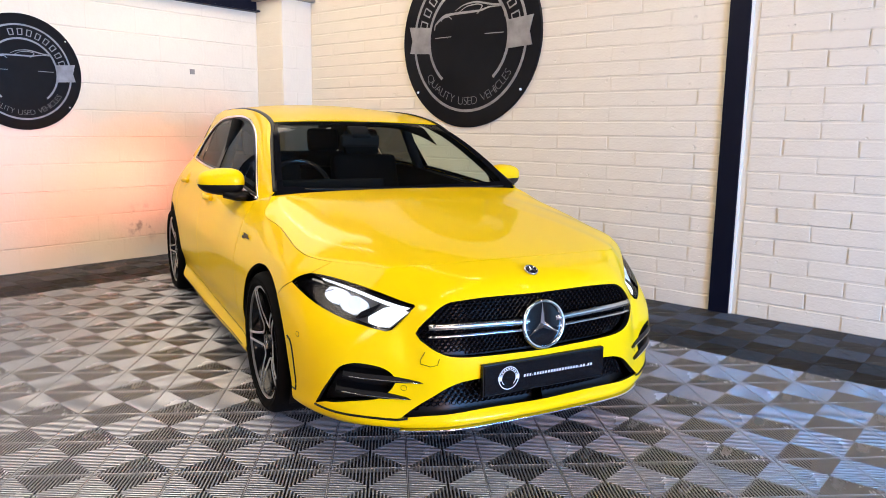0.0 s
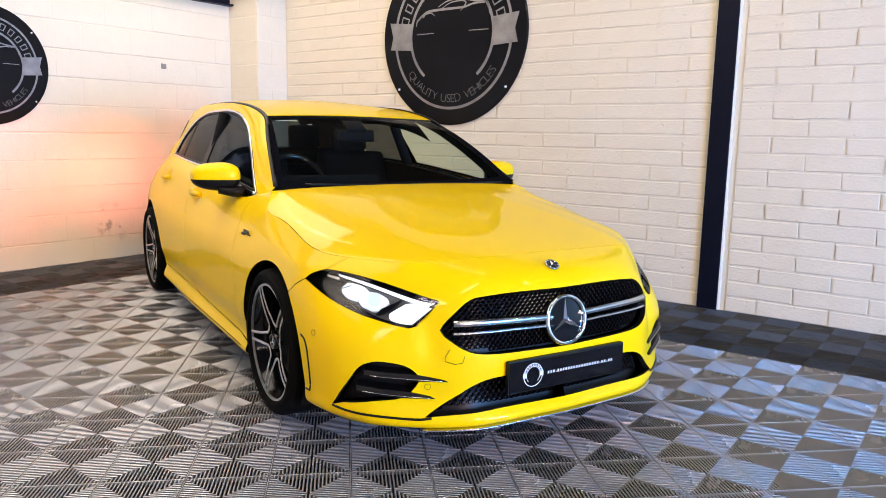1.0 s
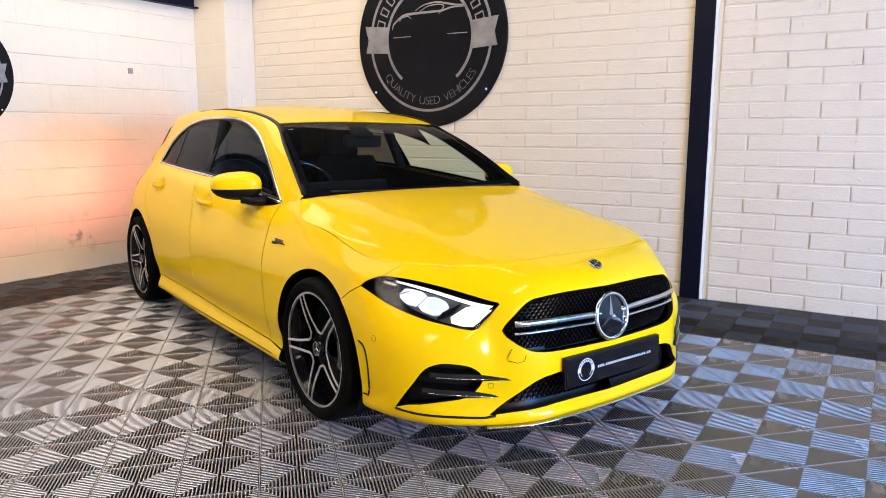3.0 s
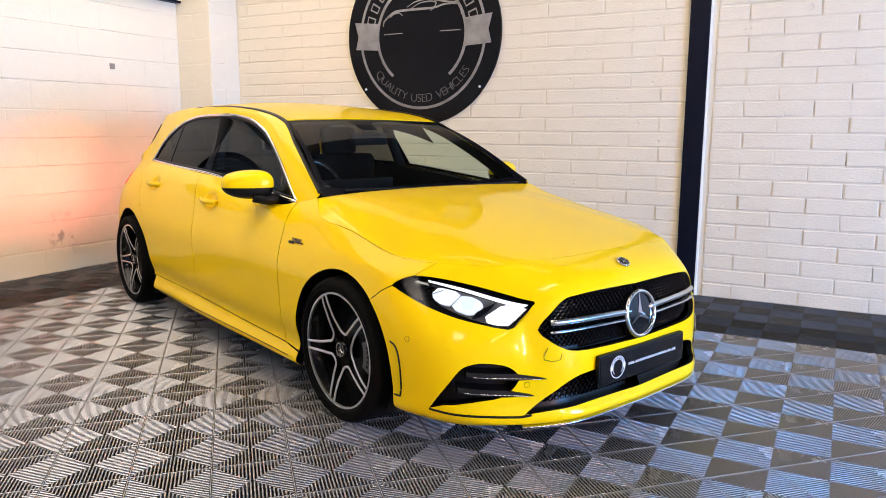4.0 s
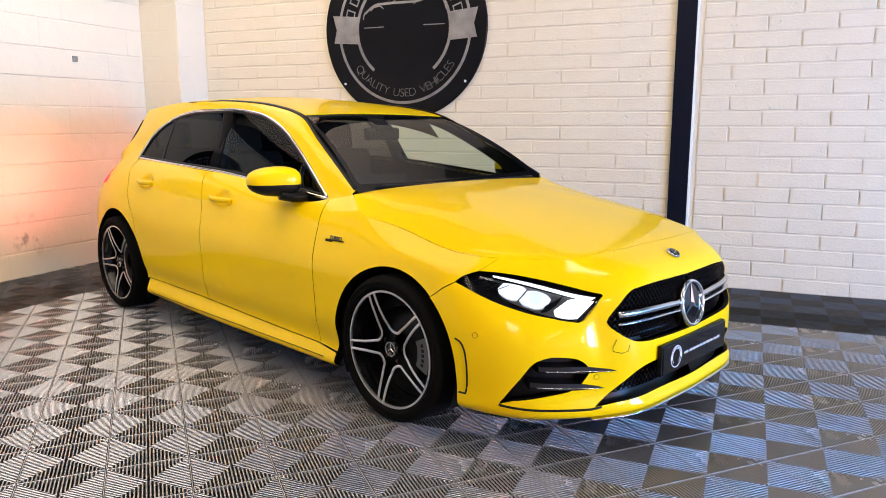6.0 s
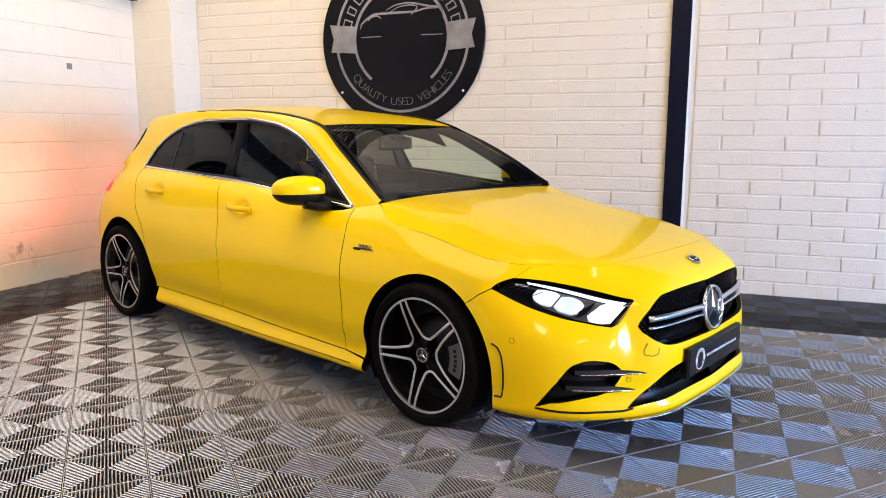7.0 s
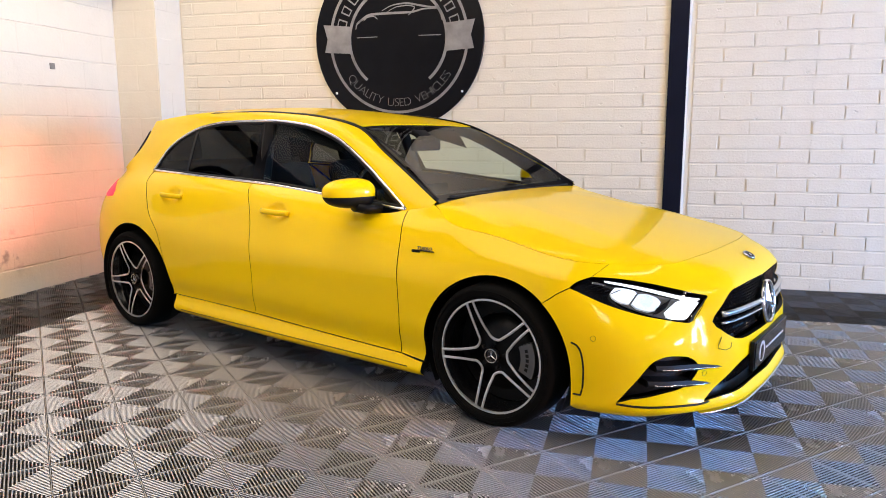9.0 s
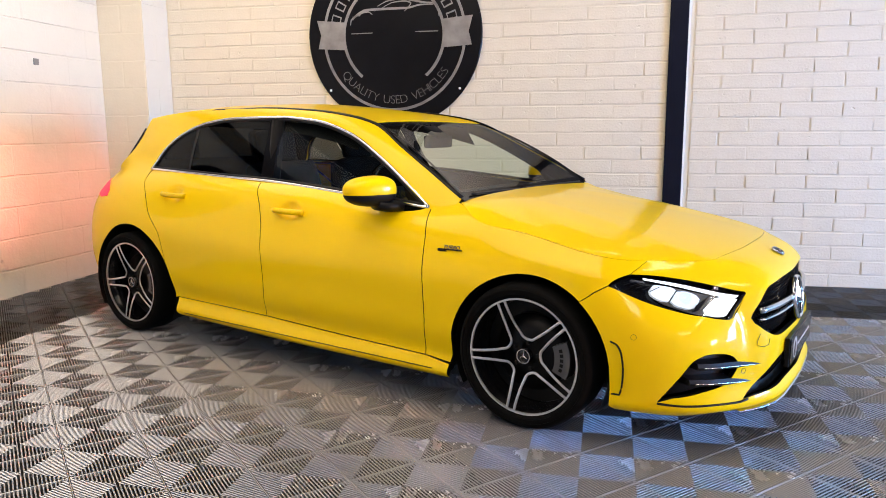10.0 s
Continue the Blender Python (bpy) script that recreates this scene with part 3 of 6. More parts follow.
def panel(name, loop, f, mat, parent, sides=(-1,), holes=(), step=0.02, edge=0.012, gap=0.0026, flange=0.018, label="", lift=0.0, blend=None, flush=None):
    """A body panel cut out of the surface f by a loop (and holes) in its plane, with edges turned in. sides: -1 the car's right, 1 its left."""
    whole = resample(loop, edge)
    loops = [shrink(whole, gap)] + [shrink(resample(h, edge), -gap) for h in holes]
    deep = [np.ones((len(l), 1)) for l in loops]
    if flush is not None:
        # edges that butt against the next panel with no gap
        on = flush(whole)
        loops[0][on] = whole[on]
        deep[0][on] = 0.02
    grid = np.stack(np.meshgrid(np.arange(loops[0][:, 0].min(), loops[0][:, 0].max(), step), np.arange(loops[0][:, 1].min(), loops[0][:, 1].max(), step), indexing="ij"), axis=-1).reshape(-1, 2)
    keep = inside(loops[0], grid)
    for h in loops[1:]:
        keep &= ~inside(h, grid)
    grid = grid[keep]
    rim = np.concatenate(loops)
    if len(grid):
        near = np.array([np.min(np.sum((rim - g) ** 2, axis=1)) for g in grid])
        grid = grid[near > (0.55 * step) ** 2]
    pts = np.concatenate([rim, grid])
    edges, n = [], 0
    for l in loops:
        edges += [(n + i, n + (i + 1) % len(l)) for i in range(len(l))]
        n += len(l)
    got = delaunay_2d_cdt([Vector(p) for p in pts], edges, [], 0, 1e-5)
    pts = np.array([tuple(v) for v in got[0]])
    tri = np.array([t for t in got[2] if len(t) == 3])
    mid = pts[tri].mean(axis=1)
    ok = inside(loops[0], mid)
    for h in loops[1:]:
        ok &= ~inside(h, mid)
    tri = tri[ok]
    d1, d2 = pts[tri[:, 1]] - pts[tri[:, 0]], pts[tri[:, 2]] - pts[tri[:, 0]]
    flip = d1[:, 0] * d2[:, 1] - d1[:, 1] * d2[:, 0] < 0
    tri[flip] = tri[flip][:, ::-1]
    pos, nor = f(pts[:, 0], pts[:, 1]), surf_normals(f, pts[:, 0], pts[:, 1])
    away = 1.0 if np.sum(nor * (pos - np.array([-1.4, 0, 0.55]))) > 0 else -1.0
    if away < 0:
        nor, tri = -nor, tri[:, ::-1]
    if blend is not None:
        nor = blend(pos, nor)
    pos = pos + nor * lift
    V, N, F = [pos], [nor], [tuple(t) for t in tri]
    base = len(pos)
    # edge faces that get the painted gap shade
    seal = []
    if flange:
        for l, dp in zip(loops, deep):
            p, q = f(l[:, 0], l[:, 1]), surf_normals(f, l[:, 0], l[:, 1]) * away
            p = p + q * lift
            tg = np.roll(p, -1, axis=0) - np.roll(p, 1, axis=0)
            side = np.cross(tg, q)
            side /= np.maximum(np.linalg.norm(side, axis=1, keepdims=True), 1e-9)
            lip = (flange if flange < 0.01 else 0.002) if flange > 0 else 0.0
            V += [p, p - q * lip * dp, p - q * flange * dp]
            N += [side, side, side]
            m = len(l)
            F += [(base + i, base + m + i, base + m + (i + 1) % m, base + (i + 1) % m) for i in range(m)]
            seal += list(range(len(F), len(F) + m))
            F += [(base + m + i, base + 2 * m + i, base + 2 * m + (i + 1) % m, base + m + (i + 1) % m) for i in range(m)]
            base += 3 * m
    V, N = np.concatenate(V), np.concatenate(N)
    allv, alln, allf = [], [], []
    for k, sd in enumerate(sides):
        allv.append(V * np.array([1, sd, 1]))
        alln.append(N * np.array([1, sd, 1]))
        allf += [tuple(i + k * len(V) for i in (t if sd == 1 else t[::-1])) for t in F]
    ob = mesh_ob(name, np.concatenate(allv), allf, mat, parent, label, True, np.concatenate(alln))
    if mat == MAT_PAINT:
        # turned-in edges coloured black to stand in for the shade inside the shut gaps
        ob.data.materials.append(MAT_BLACK)
        for k in range(len(sides)):
            for i in seal:
                ob.data.polygons[i + k * len(F)].material_index = 1
    return ob


def both(name, loop, f, mat, parent=None, **kw):
    """The same panel on the right and on the left of the car, as two parts."""
    return [panel(name, loop, f, mat, parent or car, sides=(sd,), **kw) for sd in (-1, 1)]


def smooth_line(pts, n):
    """n + 1 points on a smooth open curve through 2D or 3D points."""
    pts = np.array(pts, float)
    t = np.concatenate([[0], np.cumsum(np.linalg.norm(np.diff(pts, axis=0), axis=1))])
    q = np.linspace(0, t[-1], n + 1)
    return np.stack([curve(list(zip(t, pts[:, k])))(q) for k in range(pts.shape[1])], axis=1)


def uv_side(pts):
    return unwrap(pts, "side")


def uv_front(pts):
    return unwrap(pts, "front")


def arch(cx, cz, rx, rz, a0, a1, n=26):
    return [(cx + rx * math.cos(radians(a0 + (a1 - a0) * k / n)), cz + rz * math.sin(radians(a0 + (a1 - a0) * k / n))) for k in range(n + 1)]


VTOP = KV[-1]
UB = unwrap3([(0.449, 0.688, 0.722)])[0][0]
UA = unwrap3([(-0.392, 0.68, 0.915)])[0][0]
UEND = KU[-3]

# head lamp outline: outer tip, lower edge, inner end, upper edge
HL_LOW = unwrap3(smooth_line([(.347, .806, .641), (.47, .771, .593), (.60, .704, .551), (.70, .62, .523)], 16)) + unwrap3([(.737, .577, .514), (.748, .556, .520)])
HL_IN = unwrap3([(.772, .495, .592), (.776, .481, .604), (.770, .483, .610)])
HL_TOP = unwrap3(smooth_line([(.703, .537, .628), (.585, .622, .658), (.468, .707, .679), (.41, .748, .683)], 14))
FEND = uv_side([(.347, .641), (.30, .614), (.235, .577)])
ARCH_F = uv_side(arch(.015, .297, .357, .357, 50.5, 12)) + uv_side([(.371, .33), (.372, .25), (.366, .17)])
ARCH_B = uv_side(arch(.015, .297, .360, .357, 50.5, 180)) + uv_side([(-.350, .25), (-.362, .215)])
ARCH_R1 = uv_side(arch(-2.70, .305, .405, .368, 26, -6, 10))
ARCH_R2 = uv_side(arch(-2.70, .305, .405, .368, 26, 200, 34))
GRILLE = smooth_line([(0, .415), (.30, .423), (.385, .432), (.44, .456), (.480, .49)], 22).tolist() + smooth_line([(.490, .512), (.478, .535), (.445, .572), (.41, .604), (.37, .622), (.2, .631), (0, .629)], 26).tolist()
INTAKE = smooth_line([(0, .222), (.27, .224), (.45, .216), (.545, .204)], 18).tolist() + smooth_line([(.515, .228), (.45, .278), (.39, .318), (.34, .333), (.27, .338), (0, .345)], 22).tolist()
FOG = smooth_line([(.786, .213), (.757, .320), (.722, .384), (.680, .399), (.615, .390), (.577, .368), (.560, .340), (.575, .305), (.615, .268), (.697, .252), (.768, .232)], 50).tolist()
UV_GRILLE, UV_INTAKE = uv_front(GRILLE), uv_front(INTAKE)
UV_FOG = unwrap3([(float(x), w, z) for (w, z), x in zip(FOG, [curve([(.53, .80), (.60, .757), (.68, .704), (.72, .668), (.757, .622), (.786, .545)])(w) for w, z in FOG])])
v_lip = 0.004

bumper_loop = ([(0, v_lip)] + UV_INTAKE + UV_GRILLE + [(0, VTOP)] + [(UB * k / 30, VTOP) for k in range(1, 31)] + HL_TOP[::-1] + HL_IN[::-1] + HL_LOW[::-1] + FEND[1:-1] + ARCH_F
               + [(u, v_lip) for u in np.linspace(ARCH_F[-1][0], 0, 40)[1:-1]])
bumper_loop = [(u if u > 0.002 else -0.0014, v) for u, v in bumper_loop]
panel("front_bumper", bumper_loop, wrap, MAT_PAINT, car, sides=(-1, 1), holes=[UV_FOG], step=0.017, edge=0.010, flange=0.022, gap=0.0012, label="yellow front bumper with grille and intake openings")
belt_v = lambda x0, x1, n=30: [(unwrap3([(x, float(side_w(x, belt(x))), float(belt(x)))])[0][0], VTOP) for x in np.linspace(x0, x1, n)]
fender_loop = [(UB + (UA - UB) * k / 40, VTOP) for k in range(41)] + belt_v(-.42, -.535, 8) + uv_side([(-.524, .84), (-.503, .76), (-.488, .56), (-.484, .40), (-.500, .228)]) + ARCH_B[::-1] + FEND[-2:0:-1] + [HL_LOW[0], HL_TOP[-1]]


def quarter_blend(pos, nor):
    """One even curve of shading where the rear quarter rolls into the window pillar."""
    x = pos[:, 0]
    zb = belt(x)
    a = np.clip((-2.66 - x) / 0.10, 0, 1)
    t = np.clip(1 - np.abs(pos[:, 2] - zb) / 0.10, 0, 1)
    t = t * t * (3 - 2 * t) * a
    up_n = surf_normals(upper, x, zb + 0.002)
    up_n = up_n * np.where(up_n[:, 1:2] < 0, -1, 1)
    uq = np.interp(x, REAR_ROOF_X[::-1], REAR_ROOF_U[::-1])
    lo_n = surf_normals(wrap_raw, uq, np.full(len(x), VTOP - 0.004))
    lo_n = lo_n * np.where(lo_n[:, 1:2] < 0, -1, 1)
    mid = up_n + lo_n
    mid /= np.linalg.norm(mid, axis=1, keepdims=True)
    out = nor * (1 - t)[:, None] + mid * t[:, None]
    return out / np.linalg.norm(out, axis=1, keepdims=True)


REAR_ROOF_U = np.linspace(UA, UEND, 400)
REAR_ROOF_X, REAR_ROOF_W, REAR_ROOF_Z = wrap_raw(REAR_ROOF_U, np.full(400, VTOP)).T
both("front_wing", fender_loop, wrap, MAT_PAINT, step=0.02)
GAP_F = uv_side([(-.500, .228), (-.484, .40), (-.488, .56), (-.503, .76), (-.524, .84)])
GAP_B = uv_side(smooth_line([(-1.625, .935), (-1.56, .84), (-1.531, .745), (-1.508, .45), (-1.531, .262)], 18))
both("front_door", GAP_F + belt_v(-.535, -1.64) + GAP_B, wrap, MAT_PAINT, step=0.016, label="yellow front door panel")
GAP_R = uv_side(smooth_line([(-2.66, .93), (-2.575, .84), (-2.51, .759), (-2.376, .623), (-2.345, .50)], 16))
both("rear_door", GAP_B[::-1] + belt_v(-1.64, -2.69) + GAP_R + ARCH_R1 + uv_side([(-2.27, .272)]), wrap, MAT_PAINT, step=0.016, label="yellow rear door panel")
sill_loop = uv_side([(-.368, .209), (-.500, .2265)]) + uv_side([(-1.531, .2605), (-2.268, .2715)]) + uv_side([(-2.272, .2)]) + [(u, v_lip) for u in np.linspace(uv_side([(-2.272, .17)])[0][0], uv_side([(-.38, .145)])[0][0], 50)]
both("side_skirt", sill_loop, wrap, MAT_PAINT, step=0.018, gap=0.0006, flange=0.05, label="yellow side skirt below the doors")
# black tube on the skin stands in for the skirt crease's shadow line
for sd in (-1, 1):
    line = unwrap3([(float(x), 0.84, 0.178 + 0.012 * (-.45 - float(x)) / 1.8) for x in np.linspace(-.45, -2.20, 30)])
    a, b = np.array(line).T
    p = wrap_raw(a, b) + surf_normals(wrap_raw, a, b) * 0.0002
    bm = bmesh.new()
    tube(bm, [(x, sd * w, z) for x, w, z in p], 0.0021, 6)
    part("skirt_groove", recalc(bm), MAT_BLACK, car, "dark line for the shaded crease along the side skirt", True)
rear_loop = GAP_R[::-1] + belt_v(-2.70, -3.10, 16) + [(u, VTOP) for u in np.linspace(belt_v(-3.12, -3.13, 2)[1][0], UEND, 14)] + [(UEND, v_lip)] + [(u, v_lip) for u in np.linspace(UEND, uv_side([(-3.07, .21)])[0][0], 24)] + ARCH_R2[::-1]
panel("rear_body", rear_loop, wrap, MAT_PAINT, car, sides=(-1, 1), step=0.02, blend=quarter_blend, flush=lambda l: l[:, 1] > VTOP - 1e-6, label="yellow rear quarters and tail")

# upper body side with the window opening
DLO_TOP = smooth_line([(-2.690, 1.000), (-2.656, 1.045), (-2.618, 1.110), (-2.500, 1.200), (-2.285, 1.274), (-2.05, 1.299), (-1.691, 1.303), (-1.386, 1.280), (-1.139, 1.219), (-.873, 1.092), (-.698, .985), (-.546, .884)], 70)
DLO_LOW = [(x, float(belt(x)) + 0.004) for x in np.linspace(-.546, -2.690, 50)]
DLO = DLO_TOP.tolist() + DLO_LOW[1:-1]
seam_z = lambda x: float(np.interp(x, REAR_ROOF_X[::-1], REAR_ROOF_Z[::-1])) - 0.003 if x < -2.66 else float(belt(x)) - 0.001
up_loop = ([(x, seam_z(x)) for x in np.linspace(-3.10, -.42, 90)] + [(-.40, float(cant_z(-.40)) + CANT * 0.9)]
           + [(x, float(cant_z(x)) + CANT) for x in np.linspace(-.41, -2.94, 80)] + [(-2.975, 1.19), (-3.03, 1.10)])


def upper_rear(x, b):
    """The upper side, drawn onto the top edge of the rear quarter behind the windows."""
    x, b = np.atleast_1d(np.asarray(x, float)), np.atleast_1d(np.asarray(b, float))
    p = upper(x, b)
    zs = np.interp(x, REAR_ROOF_X[::-1], REAR_ROOF_Z[::-1])
    ws = np.interp(x, REAR_ROOF_X[::-1], REAR_ROOF_W[::-1])
    t = np.clip(1 - np.abs(b - zs) / 0.16, 0, 1)
    a = np.clip((-2.60 - x) / 0.08, 0, 1)
    p[:, 1] += (ws + 0.0012 - upper(x, zs)[:, 1]) * t * t * (3 - 2 * t) * a
    return p


both("roof_side", up_loop, upper_rear, MAT_PAINT, holes=[DLO], step=0.02, gap=0.0005, flange=0.006, blend=quarter_blend, flush=lambda l: l[:, 1] < belt(l[:, 0]) + 0.002, label="yellow cant rail and window pillars")


def cut(x_low0, x_top0, x_low1, x_top1):
    """The piece of the window opening between two slanted lines, each from the belt to the top."""
    inner = shrink(resample(DLO, 0.02), 0.007)
    def right(p, lo, hi):
        xl = lo + (hi - lo) * (p[1] - 0.9) / 0.4
        return p[0] - xl
    out = list(inner)
    for lo, hi, sg in ((x_low0, x_top0, 1), (x_low1, x_top1, -1)):
        nxt = []
        for i, p in enumerate(out):
            q = out[(i + 1) % len(out)]
            a, b = sg * right(p, lo, hi), sg * right(q, lo, hi)
            if a <= 0:
                nxt.append(p)
            if a * b < 0:
                nxt.append(p + (q - p) * (a / (a - b)))
        out = nxt
    return out


def inner_side(x, b):
    p = upper(x, b)
    p[:, 1] -= 0.006
    return p


both("window_front", cut(-.66, -.93, -1.55, -1.64), inner_side, MAT_GLASS, step=0.05, flange=0, label="clear front door glass")
both("mirror_corner", cut(-.30, -.55, -.672, -.94), inner_side, MAT_PILLAR, step=0.05, flange=0, label="black corner of the front window")
both("pillar_trim", cut(-1.545, -1.64, -1.640, -1.735), inner_side, MAT_PILLAR, step=0.05, flange=0, lift=0.004, label="gloss black centre pillar trim")
both("window_rear", cut(-1.635, -1.73, -2.262, -2.35), inner_side, MAT_TINT, step=0.05, flange=0, label="dark tinted rear door glass")
both("window_divider", cut(-2.255, -2.345, -2.28, -2.37), inner_side, MAT_BLACK, step=0.05, flange=0, lift=0.003)
both("window_quarter", cut(-2.275, -2.365, -2.9, -2.9), inner_side, MAT_TINT, step=0.05, flange=0, label="dark tinted quarter glass")


def on_upper(pts, lift=0.0):
    a = np.array(pts, float)
    return upper(a[:, 0], a[:, 1]) + surf_normals(upper, a[:, 0], a[:, 1]) * -lift


def strip_part(name, pts3, w, h, mat, label="", up=(0, 1, 0.4), closed=False):
    for sd in (-1, 1):
        bm = bmesh.new()
        tube(bm, [(p[0], p[1] * sd, p[2]) for p in pts3], 0, 8, closed, (w, h, (up[0], up[1] * sd, up[2])))
        part(name, recalc(bm), mat, car, label, True)


sgn_up = -1 if surf_normals(upper, np.array([-1.5]), np.array([1.1]))[0, 1] < 0 else 1
strip_part("window_chrome", on_upper(DLO_TOP, -0.001 * sgn_up), 0.008, 0.006, MAT_CHROME, "bright chrome strip round the side windows")
strip_part("belt_chrome", on_upper(DLO_LOW, -0.001 * sgn_up), 0.008, 0.006, MAT_CHROME, "bright chrome strip along the belt line")
strip_part("window_seal", on_upper(shrink(resample(DLO, 0.02), 0.011), 0.003 * sgn_up), 0.008, 0.004, MAT_BLACK, "black rubber window seal", closed=True)

# roof, screen and bonnet
roof_z = curve([(-3.16, 1.316), (-3.0, 1.344), (-2.7, 1.374), (-2.3, 1.394), (-1.9, 1.393), (-1.6, 1.373), (-1.3, 1.329), (-1.10, 1.282), (-1.0, 1.258)])


def roof(x, w):
    x, w = np.atleast_1d(np.asarray(x, float)), np.atleast_1d(np.asarray(w, float))
    drop = roof_z(x) - strip_z(x)
    t = np.abs(w) / strip_w(x)
    return np.stack([x, w, roof_z(x) - drop * t**2.3 - 0.002], axis=1)


edge_w = [(x, float(strip_w(x)) - 0.012) for x in np.linspace(-1.035, -2.93, 50)]
front_edge = [(-1.035 - 0.075 * (1 - (w / .505) ** 2), w) for w in np.linspace(-.505, .505, 24)]
roof_loop = front_edge + edge_w[1:] + [(-2.95 - 0.15 * (1 - (w / .44) ** 2), w) for w in np.linspace(.44, -.44, 14)] + [(x, -w) for x, w in edge_w[:0:-1]]
panel("roof", roof_loop, roof, MAT_PAINT, car, sides=(1,), step=0.03, flange=0.006, label="yellow roof panel with a rear spoiler lip")
gutter = [(x, float(strip_w(x)) - 0.004, float(strip_z(x)) + 0.001 - 0.005 * min(1, max(0, (-1.35 - x) / 0.7)) - 0.012 * max(0, (-2.25 - x) / 0.4)) for x in np.linspace(-.40, -2.60, 80)]
strip_part("roof_strip", gutter, 0.012, 0.005, MAT_BLACK, "black moulding along the roof edge", up=(0.25, 0.35, 1))


def screen(a, b):
    """Windscreen: a across, b up the glass, both about metres."""
    a, b = np.atleast_1d(np.asarray(a, float)), np.atleast_1d(np.asarray(b, float))
    t = b / 0.73
    half = 0.668 + (0.512 - 0.668) * t
    s = a / 0.6
    bx, bz = -0.50 + 0.112 * s * s, 0.900 + 0.018 * s * s
    tx, tz = -1.112 + 0.092 * s * s, 1.277 - 0.014 * s * s
    bow = 0.030 * 4 * t * (1 - t)
    return np.stack([bx + (tx - bx) * t + 0.5 * bow, s * half, bz + (tz - bz) * t + 0.85 * bow], axis=1)


full = [(a, 0.0) for a in np.linspace(-.6, .6, 24)] + [(.6, b) for b in np.linspace(0.03, .70, 20)] + [(a, .73) for a in np.linspace(.6, -.6, 24)] + [(-.6, b) for b in np.linspace(.70, .03, 20)]
hole = [(a, 0.045 + 0.01 * (a / .56) ** 2) for a in np.linspace(-.56, .56, 24)] + [(.565, b) for b in np.linspace(0.08, .64, 14)] + [(a, .70 - 0.05 * math.exp(-(a / 0.09) ** 4)) for a in np.linspace(.56, -.56, 40)] + [(-.565, b) for b in np.linspace(.64, .08, 14)]
panel("screen_band", full, screen, MAT_PILLAR, car, sides=(1,), holes=[hole], step=0.04, flange=0, gap=0, label="black printed band round the windscreen")
panel("windscreen", hole, screen, MAT_SCREEN, car, sides=(1,), step=0.05, flange=0, gap=0, label="clear curved windscreen")

roof_rail_line = lambda u: wrap_raw(np.atleast_1d(u), np.full(np.size(u), VTOP))


# lean of the skin along the bonnet's seam, from the nose round to the screen
SEAM_X = curve([(0, .32), (.17, .31), (.26, .38), (.34, .46), (.45, .47), (.53, .38), (.62, .22), (.75, .14), (.9, .08), (1, .05)])
SEAM_W = curve([(0, 0), (.17, .06), (.26, .17), (.34, .37), (.45, .52), (.57, .54), (.68, .52), (.8, .50), (.9, .48), (1, .45)])


def bonnet(a, b):
    """Bonnet ruled from its seam (front and sides in one sweep) back to the edge under the screen; a along the seam, b from seam to screen."""
    q = np.atleast_1d(np.asarray(a, float)) / BON_A
    t = (np.atleast_1d(np.asarray(b, float)) / BON_B)[:, None]
    q = np.clip(q, -1, 1)
    flip = np.stack([np.ones_like(q), np.where(q < 0, -1.0, 1.0), np.ones_like(q)], axis=1)
    u = np.abs(q) * UA
    p0 = roof_rail_line(u)
    g = np.abs(q)
    n0 = np.stack([SEAM_X(g), SEAM_W(g), np.sqrt(1 - SEAM_X(g) ** 2 - SEAM_W(g) ** 2)], axis=1)
    p1 = np.stack([-0.475 + 0.085 * g**2, g * 0.678, 0.921 - 0.006 * g**2], axis=1)
    p1 = p1 + (roof_rail_line(np.array([UA])) - np.array([[-0.39, 0.678, 0.915]])) * (g**6)[:, None]
    d = p1 - p0
    t0 = d - n0 * np.sum(d * n0, axis=1, keepdims=True)
    ln = np.linalg.norm(d, axis=1, keepdims=True)
    t0 *= ln / np.maximum(np.linalg.norm(t0, axis=1, keepdims=True), 1e-9)
    flat_ = d.copy()
    flat_[:, 2] = BON_SLOPE * np.linalg.norm(d[:, :2], axis=1)
    t0, t1 = t0 * (BON_T0 + (BON_T2 - BON_T0) * g**2)[:, None], flat_ * BON_T1
    p = (2 * t**3 - 3 * t**2 + 1) * p0 + (t**3 - 2 * t**2 + t) * t0 + (3 * t**2 - 2 * t**3) * p1 + (t**3 - t**2) * t1
    p[:, 2] += BON_RISE * (1 - g**2) * (16 * t**2 * (1 - t) ** 2)[:, 0]
    return p * flip


BON_A, BON_B, BON_SLOPE, BON_T0, BON_T1, BON_T2, BON_RISE = 1.3, 1.1, 0.02, 0.30, 0.80, 0.08, 0.002
bon_loop = [(a, 0.0) for a in np.linspace(-1.3, 1.3, 120)] + [(1.3, b) for b in np.linspace(0.05, 1.05, 10)] + [(a, 1.1) for a in np.linspace(1.3, -1.3, 60)] + [(-1.3, b) for b in np.linspace(1.05, 0.05, 10)]
panel("bonnet", bon_loop, bonnet, MAT_PAINT, car, sides=(1,), step=0.022, gap=0.0015, flange=0.012, label="yellow bonnet with rounded shoulders")
bm = bmesh.new()
tube(bm, [(-0.515 + 0.09 * (w / .67) ** 2, w, 0.896 + 0.015 * (w / .67) ** 2) for w in np.linspace(-.66, .66, 24)], 0, 8, False, (0.035, 0.012, (0.4, 0, 1)))
part("cowl", recalc(bm), MAT_BLACK, car, "black cowl under the windscreen", True)
